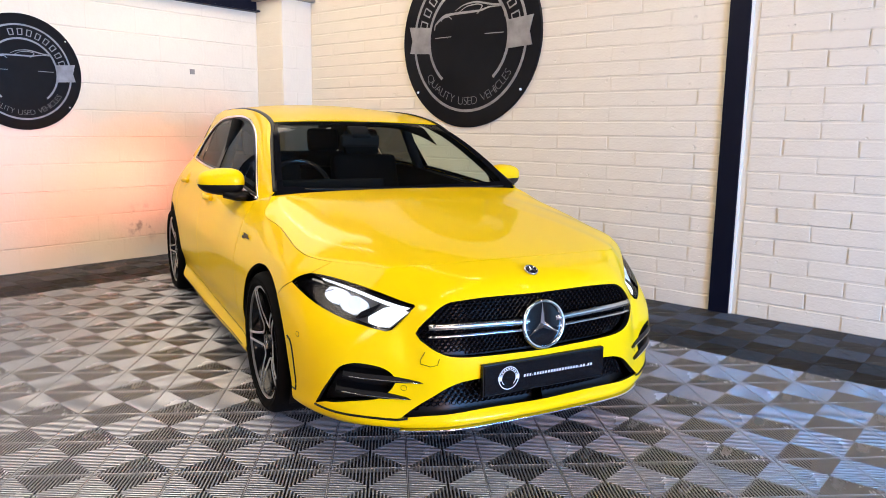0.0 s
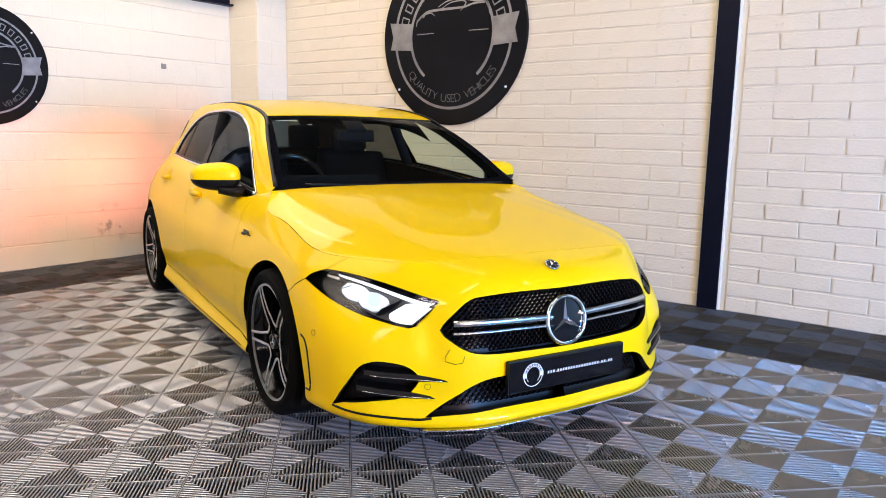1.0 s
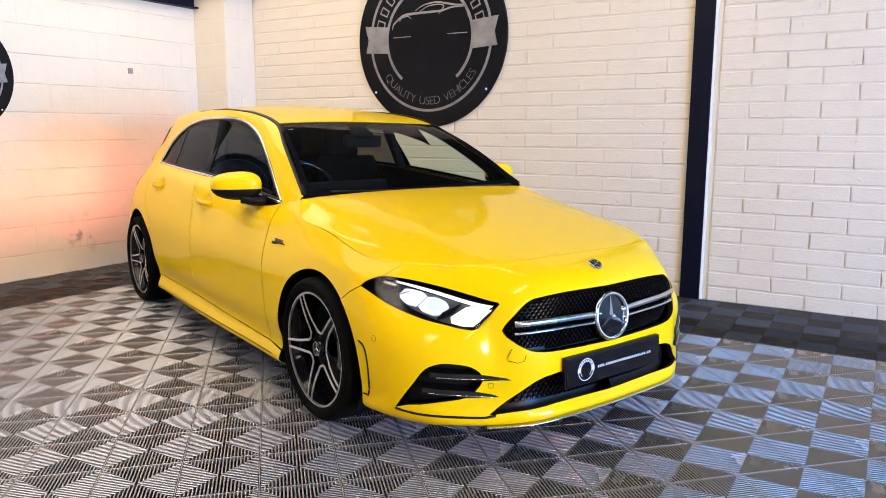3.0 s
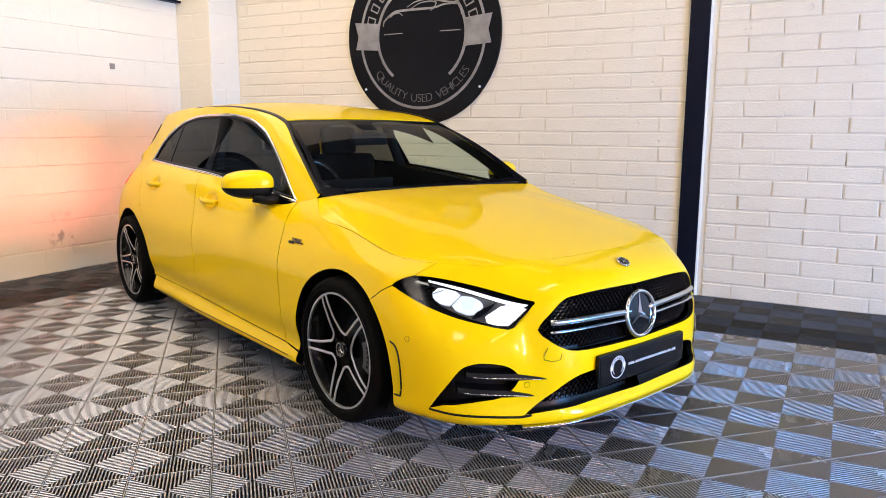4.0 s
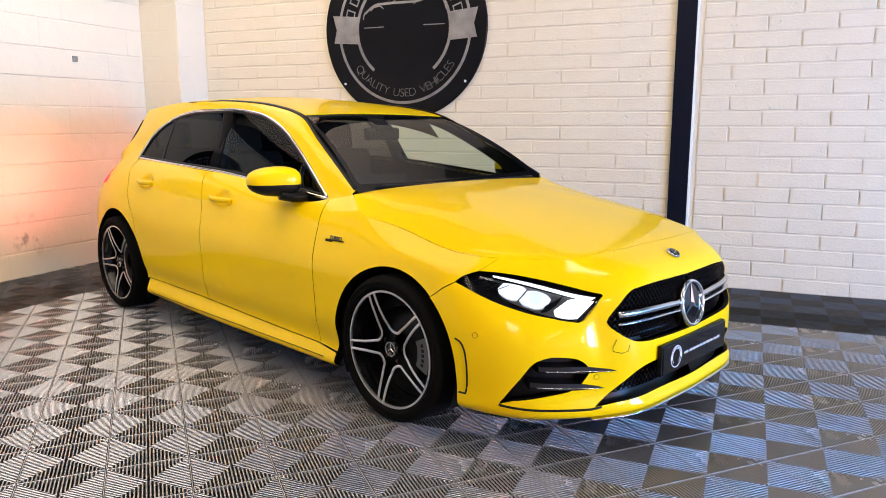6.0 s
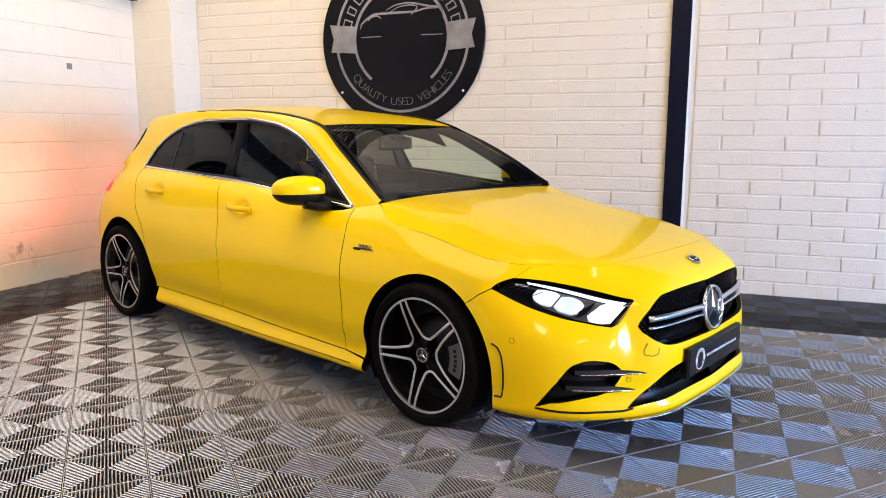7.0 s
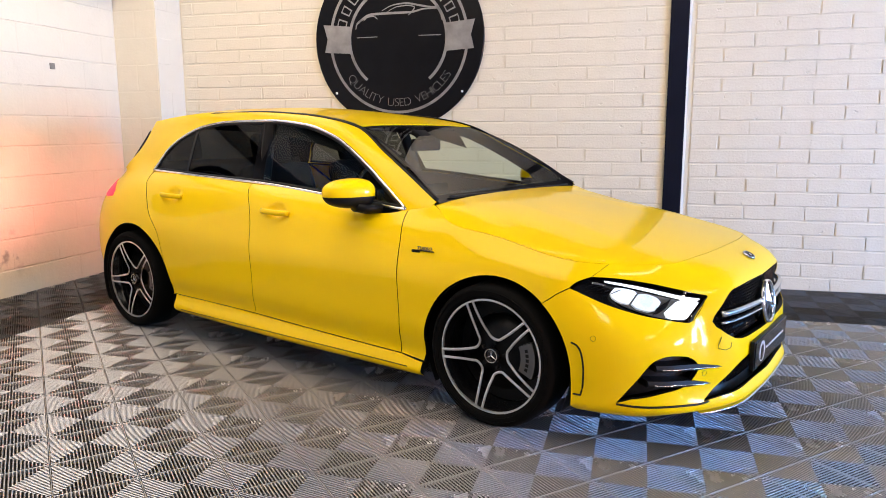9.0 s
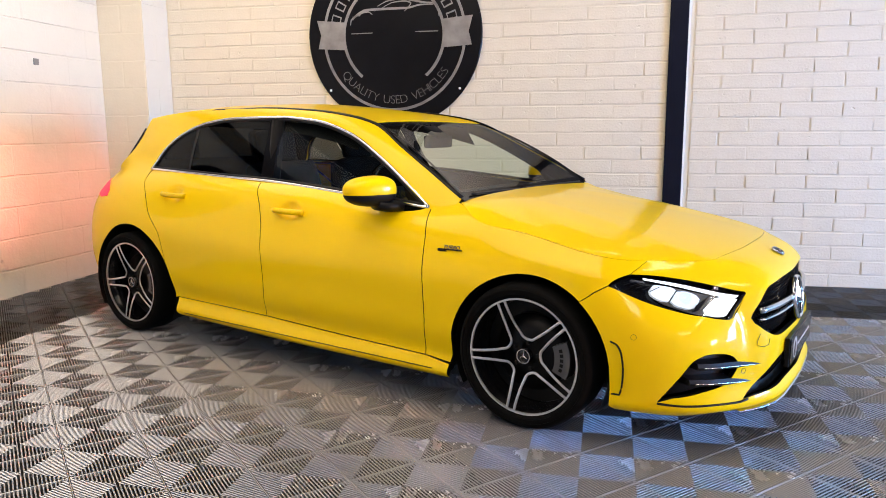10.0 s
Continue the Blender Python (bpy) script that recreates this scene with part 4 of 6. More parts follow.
for w0, w1, xo in ((0.10, 0.60, 0), (-0.50, 0.06, 0.01)):
    bm = bmesh.new()
    q = [screen(np.array([w * 0.6 / 0.66]), np.array([0.004 + 0.012 * k / 9 + xo]))[0] + np.array([0.006, 0, 0.006]) for k, w in enumerate(np.linspace(w1, w0, 10))]
    tube(bm, q, 0.0055, 6)
    part("wiper", recalc(bm), MAT_BLACK, car, "black wiper arm and blade", True)

# tail: rear glass and lamps
def rear_glass(a, b):
    a, b = np.atleast_1d(np.asarray(a, float)), np.atleast_1d(np.asarray(b, float))
    t = b / 0.32
    s = a / 0.5
    return np.stack([-3.22 + 0.12 * s * s + t * 0.14, s * (0.53 - 0.09 * t), 1.0 + t * 0.265], axis=1)


panel("rear_window", [(-.5, 0), (.5, 0), (.5, .32), (-.5, .32)][::-1], rear_glass, MAT_TINT, car, sides=(1,), step=0.05, flange=0, label="dark tinted tailgate glass")
TL = unwrap3([(-3.06, .745, .822), (-3.17, .71, .80), (-3.30, .62, .81), (-3.36, .56, .86), (-3.28, .58, .935), (-3.15, .665, .905), (-3.07, .725, .868)])
both("tail_lamp", TL, wrap, MAT_RED, step=0.02, lift=0.004, flange=0.01, label="red tail lamp")

strip_part("tailgate_trim", [(float(x), float(side_w(x, z)) - 0.004, z) for x, z in ((-2.965, 1.245), (-2.99, 1.19), (-3.045, 1.10), (-3.10, 1.03))], 0.013, 0.004, MAT_GLOSSBLACK, "dark edge of the tailgate glass", up=(0.5, 0.8, 0.2))

# front openings
def set_back(depth):
    def f(u, v):
        p = wrap_raw(u, v)
        return p - surf_normals(wrap_raw, np.atleast_1d(u), np.atleast_1d(v)) * depth
    return f


def recess(name, uv, depth, mat, sides, grow=0.004, label=""):
    return panel(name, uv, set_back(depth), mat, car, sides=sides, step=0.03, flange=-depth * 0.95, gap=-grow, label=label)


recess("grille_backing", UV_GRILLE, 0.05, MAT_BLACK, (-1, 1), label="black grille recess")
recess("intake_backing", UV_INTAKE, 0.06, MAT_BLACK, (-1, 1), label="black lower air intake recess")
for sd in (-1, 1):
    recess("vent_recess", UV_FOG, 0.05, MAT_BLACK, (sd,), label="black corner vent recess")


def mesh_net(name, outline, cell, depth, z_stretch, label):
    """A honeycomb net inside an outline seen from the front, curved with the nose."""
    poly = np.array([(-w, z) for w, z in outline[::-1]] + list(outline))
    bm = bmesh.new()
    z0, z1 = poly[:, 1].min(), poly[:, 1].max()
    front = curve([(0, .895), (.2, .888), (.3, .878), (.42, .85), (.5, .805), (.56, .76)])
    row = 0
    z = z0
    while z < z1:
        w = -0.56 + (cell / 2 if row % 2 else 0)
        while w < 0.56:
            pts = []
            for k in range(6):
                a = radians(60 * k + 30)
                pts.append((w + cell * 0.53 * math.cos(a), z + cell * 0.53 * z_stretch * math.sin(a)))
            if inside(poly, np.array(pts)).sum() >= 4:
                outer, inn, deep = [], [], []
                for pw, pz in pts:
                    x = float(front(abs(pw))) - depth
                    outer.append(bm.verts.new((x, pw, pz)))
                for pw, pz in pts:
                    qw, qz = w + (pw - w) * 0.68, z + (pz - z) * 0.68
                    x = float(front(abs(qw))) - depth
                    inn.append(bm.verts.new((x + 0.003, qw, qz)))
                    deep.append(bm.verts.new((x - 0.012, qw, qz)))
                for k in range(6):
                    j = (k + 1) % 6
                    bm.faces.new((outer[k], outer[j], inn[j], inn[k]))
                    bm.faces.new((inn[k], inn[j], deep[j], deep[k]))
            w += cell
        z += cell * 0.80 * z_stretch
        row += 1
    part(name, recalc(bm), MAT_GLOSSBLACK, car, label)


mesh_net("grille_mesh", GRILLE, 0.021, 0.035, 0.75, "black honeycomb grille mesh")
mesh_net("intake_mesh", [(w, z) for w, z in INTAKE], 0.024, 0.045, 0.8, "black honeycomb intake mesh")

nose = curve([(0, .893), (.2, .884), (.3, .874), (.40, .852), (.47, .822), (.5, .80)])
for sd in (-1, 1):
    for z_in, z_out, h, lab, mt in ((0.527, 0.535, 0.013, "satin silver upper grille blade", MAT_SATIN), (0.496, 0.499, 0.006, "satin silver lower grille blade", MAT_SATIN)):
        bm = bmesh.new()
        tube(bm, [(float(nose(w)) - 0.008, sd * w, z_in + (z_out - z_in) * ((w - 0.06) / 0.41) + 0.004 * math.sin(math.pi * (w - 0.06) / 0.41)) for w in np.linspace(0.06, 0.450, 18)], 0, 10, False, (0.014, h, (0, 0, 1)))
        part("grille_blade", recalc(bm), mt, car, lab, True)
# the round emblem
bm = bmesh.new()
turn = Matrix.Translation((0.884, 0, 0.511)) @ Matrix.Rotation(radians(-8), 4, "Y") @ Matrix.Rotation(radians(90), 4, "Z")
lathe(bm, [(0.080, 0.03), (0.092, 0.008), (0.096, -0.008), (0.092, -0.018), (0.084, -0.019), (0.081, -0.010)], 64, turn)
emblem = part("emblem", recalc(bm), MAT_CHROME, car, "round chrome emblem ring on the grille", True)
bm = bmesh.new()
lathe(bm, [(0.0005, -0.011), (0.05, -0.0105), (0.083, -0.008)], 48, turn)
part("emblem_face", recalc(bm), MAT_GLOSSBLACK, emblem, "black gloss emblem face", True)


def star(bm, r, w, y, depth, m):
    """A plain three-armed shape with ridged arms."""
    c = bm.verts.new((0, y - depth, 0))
    ring = []
    for k in range(3):
        a = radians(90 + 120 * k)
        b = radians(150 + 120 * k)
        ring.append(bm.verts.new((r * math.cos(a), y - depth * 0.2, r * math.sin(a))))
        ring.append(bm.verts.new((w * math.cos(b), y, w * math.sin(b))))
    for k in range(6):
        bm.faces.new((c, ring[k], ring[(k + 1) % 6]))
    bmesh.ops.transform(bm, matrix=m, verts=[c] + ring)


bm = bmesh.new()
star(bm, 0.083, 0.0125, -0.011, 0.010, turn)
part("emblem_arms", recalc(bm), MAT_CHROME, emblem, "three chrome arms")
q = Matrix.Translation((0.803, 0, 0.705)) @ Matrix.Rotation(radians(-62), 4, "Y") @ Matrix.Rotation(radians(90), 4, "Z")
bm = bmesh.new()
lathe(bm, [(0.0005, -0.004), (0.024, -0.003), (0.026, 0.002)], 32, q)
badge = part("bonnet_badge", recalc(bm), MAT_GLOSSBLACK, car, "small round badge on the nose", True)
bm = bmesh.new()
lathe(bm, [(0.022, -0.003), (0.025, -0.006), (0.028, -0.003), (0.028, 0.003)], 32, q)
part("badge_ring", recalc(bm), MAT_SATIN, badge, "", True)
bm = bmesh.new()
star(bm, 0.017, 0.004, -0.004, 0.003, q)
part("badge_arms", recalc(bm), MAT_CHROME, badge)

# number plate holder with a plain dealer plate
bm = bmesh.new()
box(bm, 0.895, 0.914, -0.272, 0.272, 0.271, 0.393, 0.004)
plate = part("plate_holder", bm, MAT_BLACK, car, "black plate holder on the bumper")
bm = bmesh.new()
box(bm, 0.913, 0.919, -0.267, 0.267, 0.277, 0.387, 0.002)
part("plate", bm, MAT_GLOSSBLACK, plate, "gloss black dealer plate with white bars")
bm = bmesh.new()
px = Matrix.Translation((0.9195, 0.0, 0.0)) @ Matrix.Rotation(radians(90), 4, "Z")
x0 = -0.098
for k in range(26):
    wd = 0.0066 if k not in (3, 20, 23) else 0.0025
    ht = 0.0100 if k not in (3, 20, 23) else 0.004
    prism(bm, [(x0, 0.327), (x0 + wd, 0.327), (x0 + wd + 0.001, 0.327 + ht), (x0 + 0.001, 0.327 + ht)], -0.0012, 0.0, px)
    x0 += wd + 0.0060
part("plate_print", recalc(bm), MAT_WHITE, plate, "row of white letter-sized bars")
for r0, r1, a0, a1 in ((0.041, 0.044, 0, 360), (0.030, 0.032, -50, 230)):
    bm = bmesh.new()
    arc_band(bm, r0, r1, a0, a1, -0.0012, 0.0, 48, px @ Matrix.Translation((-0.165, 0, 0.333)))
    part("plate_ring", recalc(bm), MAT_WHITE, plate, "white printed ring")
bm = bmesh.new()
for s in (-1, 1):
    prism(bm, [(s * 0.030, 0.008), (s * 0.046, 0.009), (s * 0.046, -0.007), (s * 0.030, -0.008)], -0.0014, 0, px @ Matrix.Translation((-0.165, 0, 0.333)))
for k in range(9):
    a = radians(160 - k * 17.5)
    prism(bm, [(0.034 * math.cos(a - .08), 0.034 * math.sin(a - .08)), (0.039 * math.cos(a - .08), 0.039 * math.sin(a - .08)), (0.039 * math.cos(a + .08), 0.039 * math.sin(a + .08)), (0.034 * math.cos(a + .08), 0.034 * math.sin(a + .08))], -0.0012, 0, px @ Matrix.Translation((-0.165, 0, 0.333)))
part("plate_mark", recalc(bm), MAT_WHITE, plate, "white printed ribbon shapes")

# lower lip and splitter
bm = bmesh.new()
us = np.linspace(-0.55, 0.55, 50)
p = wrap_raw(np.abs(us), np.full(50, 0.030))
nn = surf_normals(wrap_raw, np.abs(us), np.full(50, 0.030))
pts = [(a[0] + 0.008 * b[0], math.copysign(1, u) * (a[1] + 0.008 * b[1]), a[2] - 0.006) for a, b, u in zip(p, nn, us)]
tube(bm, pts, 0, 8, False, (0.016, 0.005, (0, 0, 1)))
part("splitter", recalc(bm), MAT_SATIN, car, "satin silver splitter edge", True)

# corner vents: two blades each side with bright edges, and the black line below
for sd in (-1, 1):
    for z0, z1, w_in, w_out in ((0.335, 0.352, 0.480, 0.722), (0.272, 0.293, 0.516, 0.742)):
        ws = np.linspace(w_in, w_out, 16)
        xs = curve([(.48, .835), (.53, .80), (.60, .757), (.68, .704), (.72, .668), (.757, .622), (.786, .56)])
        bm = bmesh.new()
        rows = []
        for k, w in enumerate(ws):
            t = k / 15
            x, z = float(xs(w)) + 0.009, z0 + (z1 - z0) * t
            tall = min(1, t * 2.6)
            up, dn = 0.001 + 0.013 * tall, 0.0005 + 0.009 * tall
            back = 0.004 + 0.05 * tall
            rows.append([bm.verts.new(p) for p in ((x - 0.004 * tall, sd * w, z - dn), (x, sd * w, z), (x - 0.006 * tall, sd * (w - 0.004 * tall), z + up), (x - back, sd * (w - 0.035 * tall), z + up + 0.006 * tall), (x - back, sd * (w - 0.035 * tall), z - dn))])
        for a, b in zip(rows, rows[1:]):
            for i in range(5):
                bm.faces.new((a[i], a[(i + 1) % 5], b[(i + 1) % 5], b[i]))
        bm.faces.new(rows[0])
        bm.faces.new(rows[-1][::-1])
        blade = part("vent_blade", recalc(bm), MAT_BLACK, car, "gloss black vent blade with a bright edge")
        bm = bmesh.new()
        tube(bm, [(float(xs(w)) + 0.011, sd * w, z0 + (z1 - z0) * k / 15 - 0.001) for k, w in enumerate(ws) if 0 < k < 15], 0.0018, 6)
        part("blade_edge", recalc(bm), MAT_CHROME, blade, "thin chrome edge", True)
    bm = bmesh.new()
    line = unwrap3(smooth_line([(.545, .786, .209), (.631, .74, .201), (.723, .655, .198), (.79, .566, .195), (.82, .53, .203)], 20))
    a, b = np.array(line).T
    p = wrap_raw(a, b) + surf_normals(wrap_raw, a, b) * 0.001
    tube(bm, [(x, sd * w, z) for x, w, z in p], 0.0046, 6)
    part("lip_groove", recalc(bm), MAT_BLACK, car, "black groove above the bumper lip", True)
    # air curtain flap behind the bumper corner
    fl = unwrap3(smooth_line([(.374, .84, .437), (.398, .836, .427), (.417, .832, .39), (.424, .829, .33), (.419, .823, .26), (.410, .82, .226)], 22) .tolist() + [(.380, .82, .226)])
    a, b = np.array(fl).T
    p = wrap_raw(a, b) + surf_normals(wrap_raw, a, b) * 0.0005
    bm = bmesh.new()
    tube(bm, [(x, sd * w, z) for x, w, z in p], 0.0038, 6)
    part("flap_groove", recalc(bm), MAT_BLACK, car, "black groove round the air curtain flap", True)
    # parking sensors, tow cover
    for pos in ((.452, .80, .460), (.786, .528, .313)):
        u, v = unwrap3([pos])[0]
        o = wrap_raw(u, v)[0]
        nn = surf_normals(wrap_raw, np.array([u]), np.array([v]))[0]
        m = Matrix.Translation((o[0], sd * o[1], o[2])) @ Vector((nn[0], sd * nn[1], nn[2])).to_track_quat("-Y", "Z").to_matrix().to_4x4()
        bm = bmesh.new()
        arc_band(bm, 0.0100, 0.0111, 0, 360, -0.0008, 0.002, 24, m)
        sensor = part("sensor_ring", recalc(bm), MAT_BLACK, car, "dark ring of a parking sensor")
        bm = bmesh.new()
        lathe(bm, [(0.0005, -0.001), (0.009, -0.0008), (0.0096, 0.002)], 20, m)
        part("sensor_face", recalc(bm), MAT_PAINT, sensor)
tow = unwrap3([(.836, .470, .449), (.828, .484, .42), (.829, .482, .405), (.845, .452, .396), (.858, .43, .402), (.861, .424, .425)])
a, b = np.array(tow).T
p = wrap_raw(a, b) + surf_normals(wrap_raw, a, b) * 0.0003
bm = bmesh.new()
tube(bm, [(x, -w, z) for x, w, z in p], 0.0012, 5)
part("tow_cover_line", recalc(bm), MAT_BLACK, car, "fine joint of the tow eye cover", True)

# head lamps
HC = [np.array(unwrap3([p])[0]) for p in ((.35, .803, .641), (.742, .565, .518), (.774, .485, .603), (.412, .747, .682))]


def lamp_at(p, q, depth, sd):
    """p from the outer tip to the inner end, q from the lower to the upper edge."""
    uv = (1 - p) * ((1 - q) * HC[0] + q * HC[3]) + p * ((1 - q) * HC[1] + q * HC[2])
    o = wrap_raw(uv[0], uv[1])[0] - surf_normals(wrap_raw, uv[:1], uv[1:])[0] * depth
    return Vector((o[0], sd * o[1], o[2]))


def lamp_patch(name, corners, depth, back, mat, sd, parent, label="", n=10):
    """A block inside the lamp over a strip of (p, q): lower and upper edge curves."""
    bm = bmesh.new()
    rows = []
    for k in range(n + 1):
        t = k / n
        p0, q0, p1, q1 = [curve([(i / (len(corners) - 1), c[j]) for i, c in enumerate(corners)])(t) for j in range(4)]
        rows.append([bm.verts.new(v) for v in (lamp_at(p0, q0, depth, sd), lamp_at(p1, q1, depth, sd), lamp_at(p1, q1, back, sd), lamp_at(p0, q0, back, sd))])
    for a, b in zip(rows, rows[1:]):
        for i in range(4):
            bm.faces.new((a[i], a[(i + 1) % 4], b[(i + 1) % 4], b[i]))
    bm.faces.new(rows[0])
    bm.faces.new(rows[-1][::-1])
    return part(name, recalc(bm), mat, parent, label)


for sd in (-1, 1):
    hl_uv = HL_LOW + HL_IN + HL_TOP
    bowl = panel("head_lamp", hl_uv, set_back(0.045), MAT_GLOSSBLACK, car, sides=(sd,), step=0.03, flange=-0.045, gap=-0.001, label="slanted head lamp with lit white strips")
    panel("lens_cover", hl_uv, wrap, MAT_LENS, bowl, sides=(sd,), step=0.03, flange=0, gap=0.001, label="clear lamp cover")
    lamp_patch("light_strip", [(.17, .84, .14, .93), (.5, .82, .5, .95), (.93, .80, .955, .95)], 0.012, 0.02, MAT_LED, sd, bowl, "lit white running light")
    lamp_patch("lamp_housing", [(.30, .40, .27, .76), (.42, .12, .40, .80), (.70, .06, .70, .82), (.965, .06, .972, .84)], 0.034, 0.04, MAT_CALIPER, sd, bowl, "grey lamp housing", 16)
    lamp_patch("light_block", [(.725, .22, .755, .66), (.78, .07, .80, .78), (.87, .05, .89, .79), (.955, .10, .965, .79)], 0.018, 0.03, MAT_LED, sd, bowl, "lit white lamp element", 14)
    lamp_patch("reflector", [(.29, .40, .28, .66), (.33, .24, .32, .72), (.40, .16, .39, .74), (.455, .20, .445, .66)], 0.020, 0.035, MAT_LED_SOFT, sd, bowl, "lit projector reflector", 16)
    lamp_patch("reflector_bowl", [(.47, .22, .46, .62), (.53, .12, .52, .70), (.60, .12, .59, .66), (.66, .24, .645, .52)], 0.020, 0.034, MAT_LED_DIM, sd, bowl, "lit inner reflector", 14)
    lamp_patch("divider", [(.655, .06, .645, .28), (.69, .16, .69, .66), (.71, .40, .70, .82)], 0.016, 0.03, MAT_GLOSSBLACK, sd, bowl, "gloss black lamp divider", 12)
    lamp_patch("marker", [(.10, .60, .08, .72), (.22, .62, .19, .74)], 0.014, 0.02, MAT_SATIN, sd, bowl)
    c = lamp_at(.545, .44, 0.026, sd)
    bm = bmesh.new()
    bmesh.ops.create_uvsphere(bm, u_segments=20, v_segments=12, radius=0.026, matrix=Matrix.Translation(c))
    part("projector", bm, MAT_LENS, bowl, "glass projector lens", True)
    for k in range(5):
        a0 = lamp_at(.10 + .05 * k, .34, 0.016, sd)
        b0 = lamp_at(.13 + .05 * k, .62, 0.016, sd)
        bm = bmesh.new()
        tube(bm, [a0, b0], 0.0015, 5)
        part("lamp_rib", recalc(bm), MAT_DISC, bowl)

# door handles, mirrors, badges
for sd in (-1, 1):
    for hx, hz in DENTS:
        u, v = unwrap([(hx, hz)], "side")[0]
        wv = wrap_raw(u, v)[0][1]
        bm = bmesh.new()
        tube(bm, [(hx + 0.105 - 0.21 * k / 10, sd * (wv + 0.004 + 0.026 * math.sin(math.pi * (0.06 + 0.88 * k / 10))), hz - 0.004 + 0.004 * k / 10) for k in range(11)], 0, 10, False, (0.011, 0.0145, (0, 0, 1)))
        part("door_handle", recalc(bm), MAT_PAINT, car, "yellow pull handle", True)
    bm = bmesh.new()
    bmesh.ops.create_uvsphere(bm, u_segments=40, v_segments=24, radius=1)
    for vt in bm.verts:
        x, y, z = vt.co
        px_, py_, pz_ = [math.copysign(abs(c) ** 0.78, c) for c in (x, y, z)]
        k = 1 - 0.22 * (py_ + 1) / 2
        vt.co = Vector((-0.788 + 0.088 * px_ * k - 0.034 * py_, sd * (0.848 + 0.112 * py_), 0.960 + (0.073 if pz_ > 0 else 0.083) * pz_ * k))
    low = bm.copy()
    bmesh.ops.bisect_plane(bm, geom=bm.verts[:] + bm.edges[:] + bm.faces[:], plane_co=(0, 0, 0.943), plane_no=(0, 0, -1), clear_outer=True)
    bmesh.ops.bisect_plane(low, geom=low.verts[:] + low.edges[:] + low.faces[:], plane_co=(0, 0, 0.942), plane_no=(0, 0, 1), clear_outer=True)
    mir = part("door_mirror", bm, MAT_PAINT, car, "yellow door mirror cap over a black base", True)
    part("mirror_base", low, MAT_BLACK, mir, "black lower mirror housing", True)
    bm = bmesh.new()
    tube(bm, [(-0.765, sd * 0.83, 0.898), (-0.740, sd * 0.775, 0.884), (-0.705, sd * 0.72, 0.884)], 0, 10, False, (0.055, 0.028, (0, 0, 1)))
    part("mirror_arm", recalc(bm), MAT_BLACK, mir, "black mirror foot", True)
    cu = bpy.data.curves.new("badge_word", "FONT")
    cu.body, cu.size, cu.shear, cu.extrude, cu.offset, cu.space_character = "TURBO", 0.0235, 0.35, 0.0015, 0.0003, 1.12
    word = new("badge_word", cu)
    me = bpy.data.meshes.new_from_object(word.evaluated_get(bpy.context.evaluated_depsgraph_get()))
    bpy.data.objects.remove(word)
    bpy.data.curves.remove(cu)
    me.transform(Matrix.Translation((-0.397 if sd < 0 else -0.302, sd * 0.8255, 0.7245)) @ Matrix.Rotation(0 if sd < 0 else math.pi, 4, "Z") @ Matrix.Rotation(math.pi / 2, 4, "X"))
    bm = bmesh.new()
    bm.from_mesh(me)
    bpy.data.meshes.remove(me)
    badge = part("wing_badge", bm, MAT_CALIPER, car, "small dark grey badge TURBO on the wing")
    bm = bmesh.new()
    box(bm, -0.425, -0.302, sd * 0.824 - 0.003, sd * 0.824 + 0.003, 0.719, 0.7235, 0.001)
    box(bm, -0.425, -0.38, sd * 0.825 - 0.003, sd * 0.825 + 0.003, 0.712, 0.719, 0.001)
    part("badge_base", bm, MAT_BLACK, badge, "black badge underline")

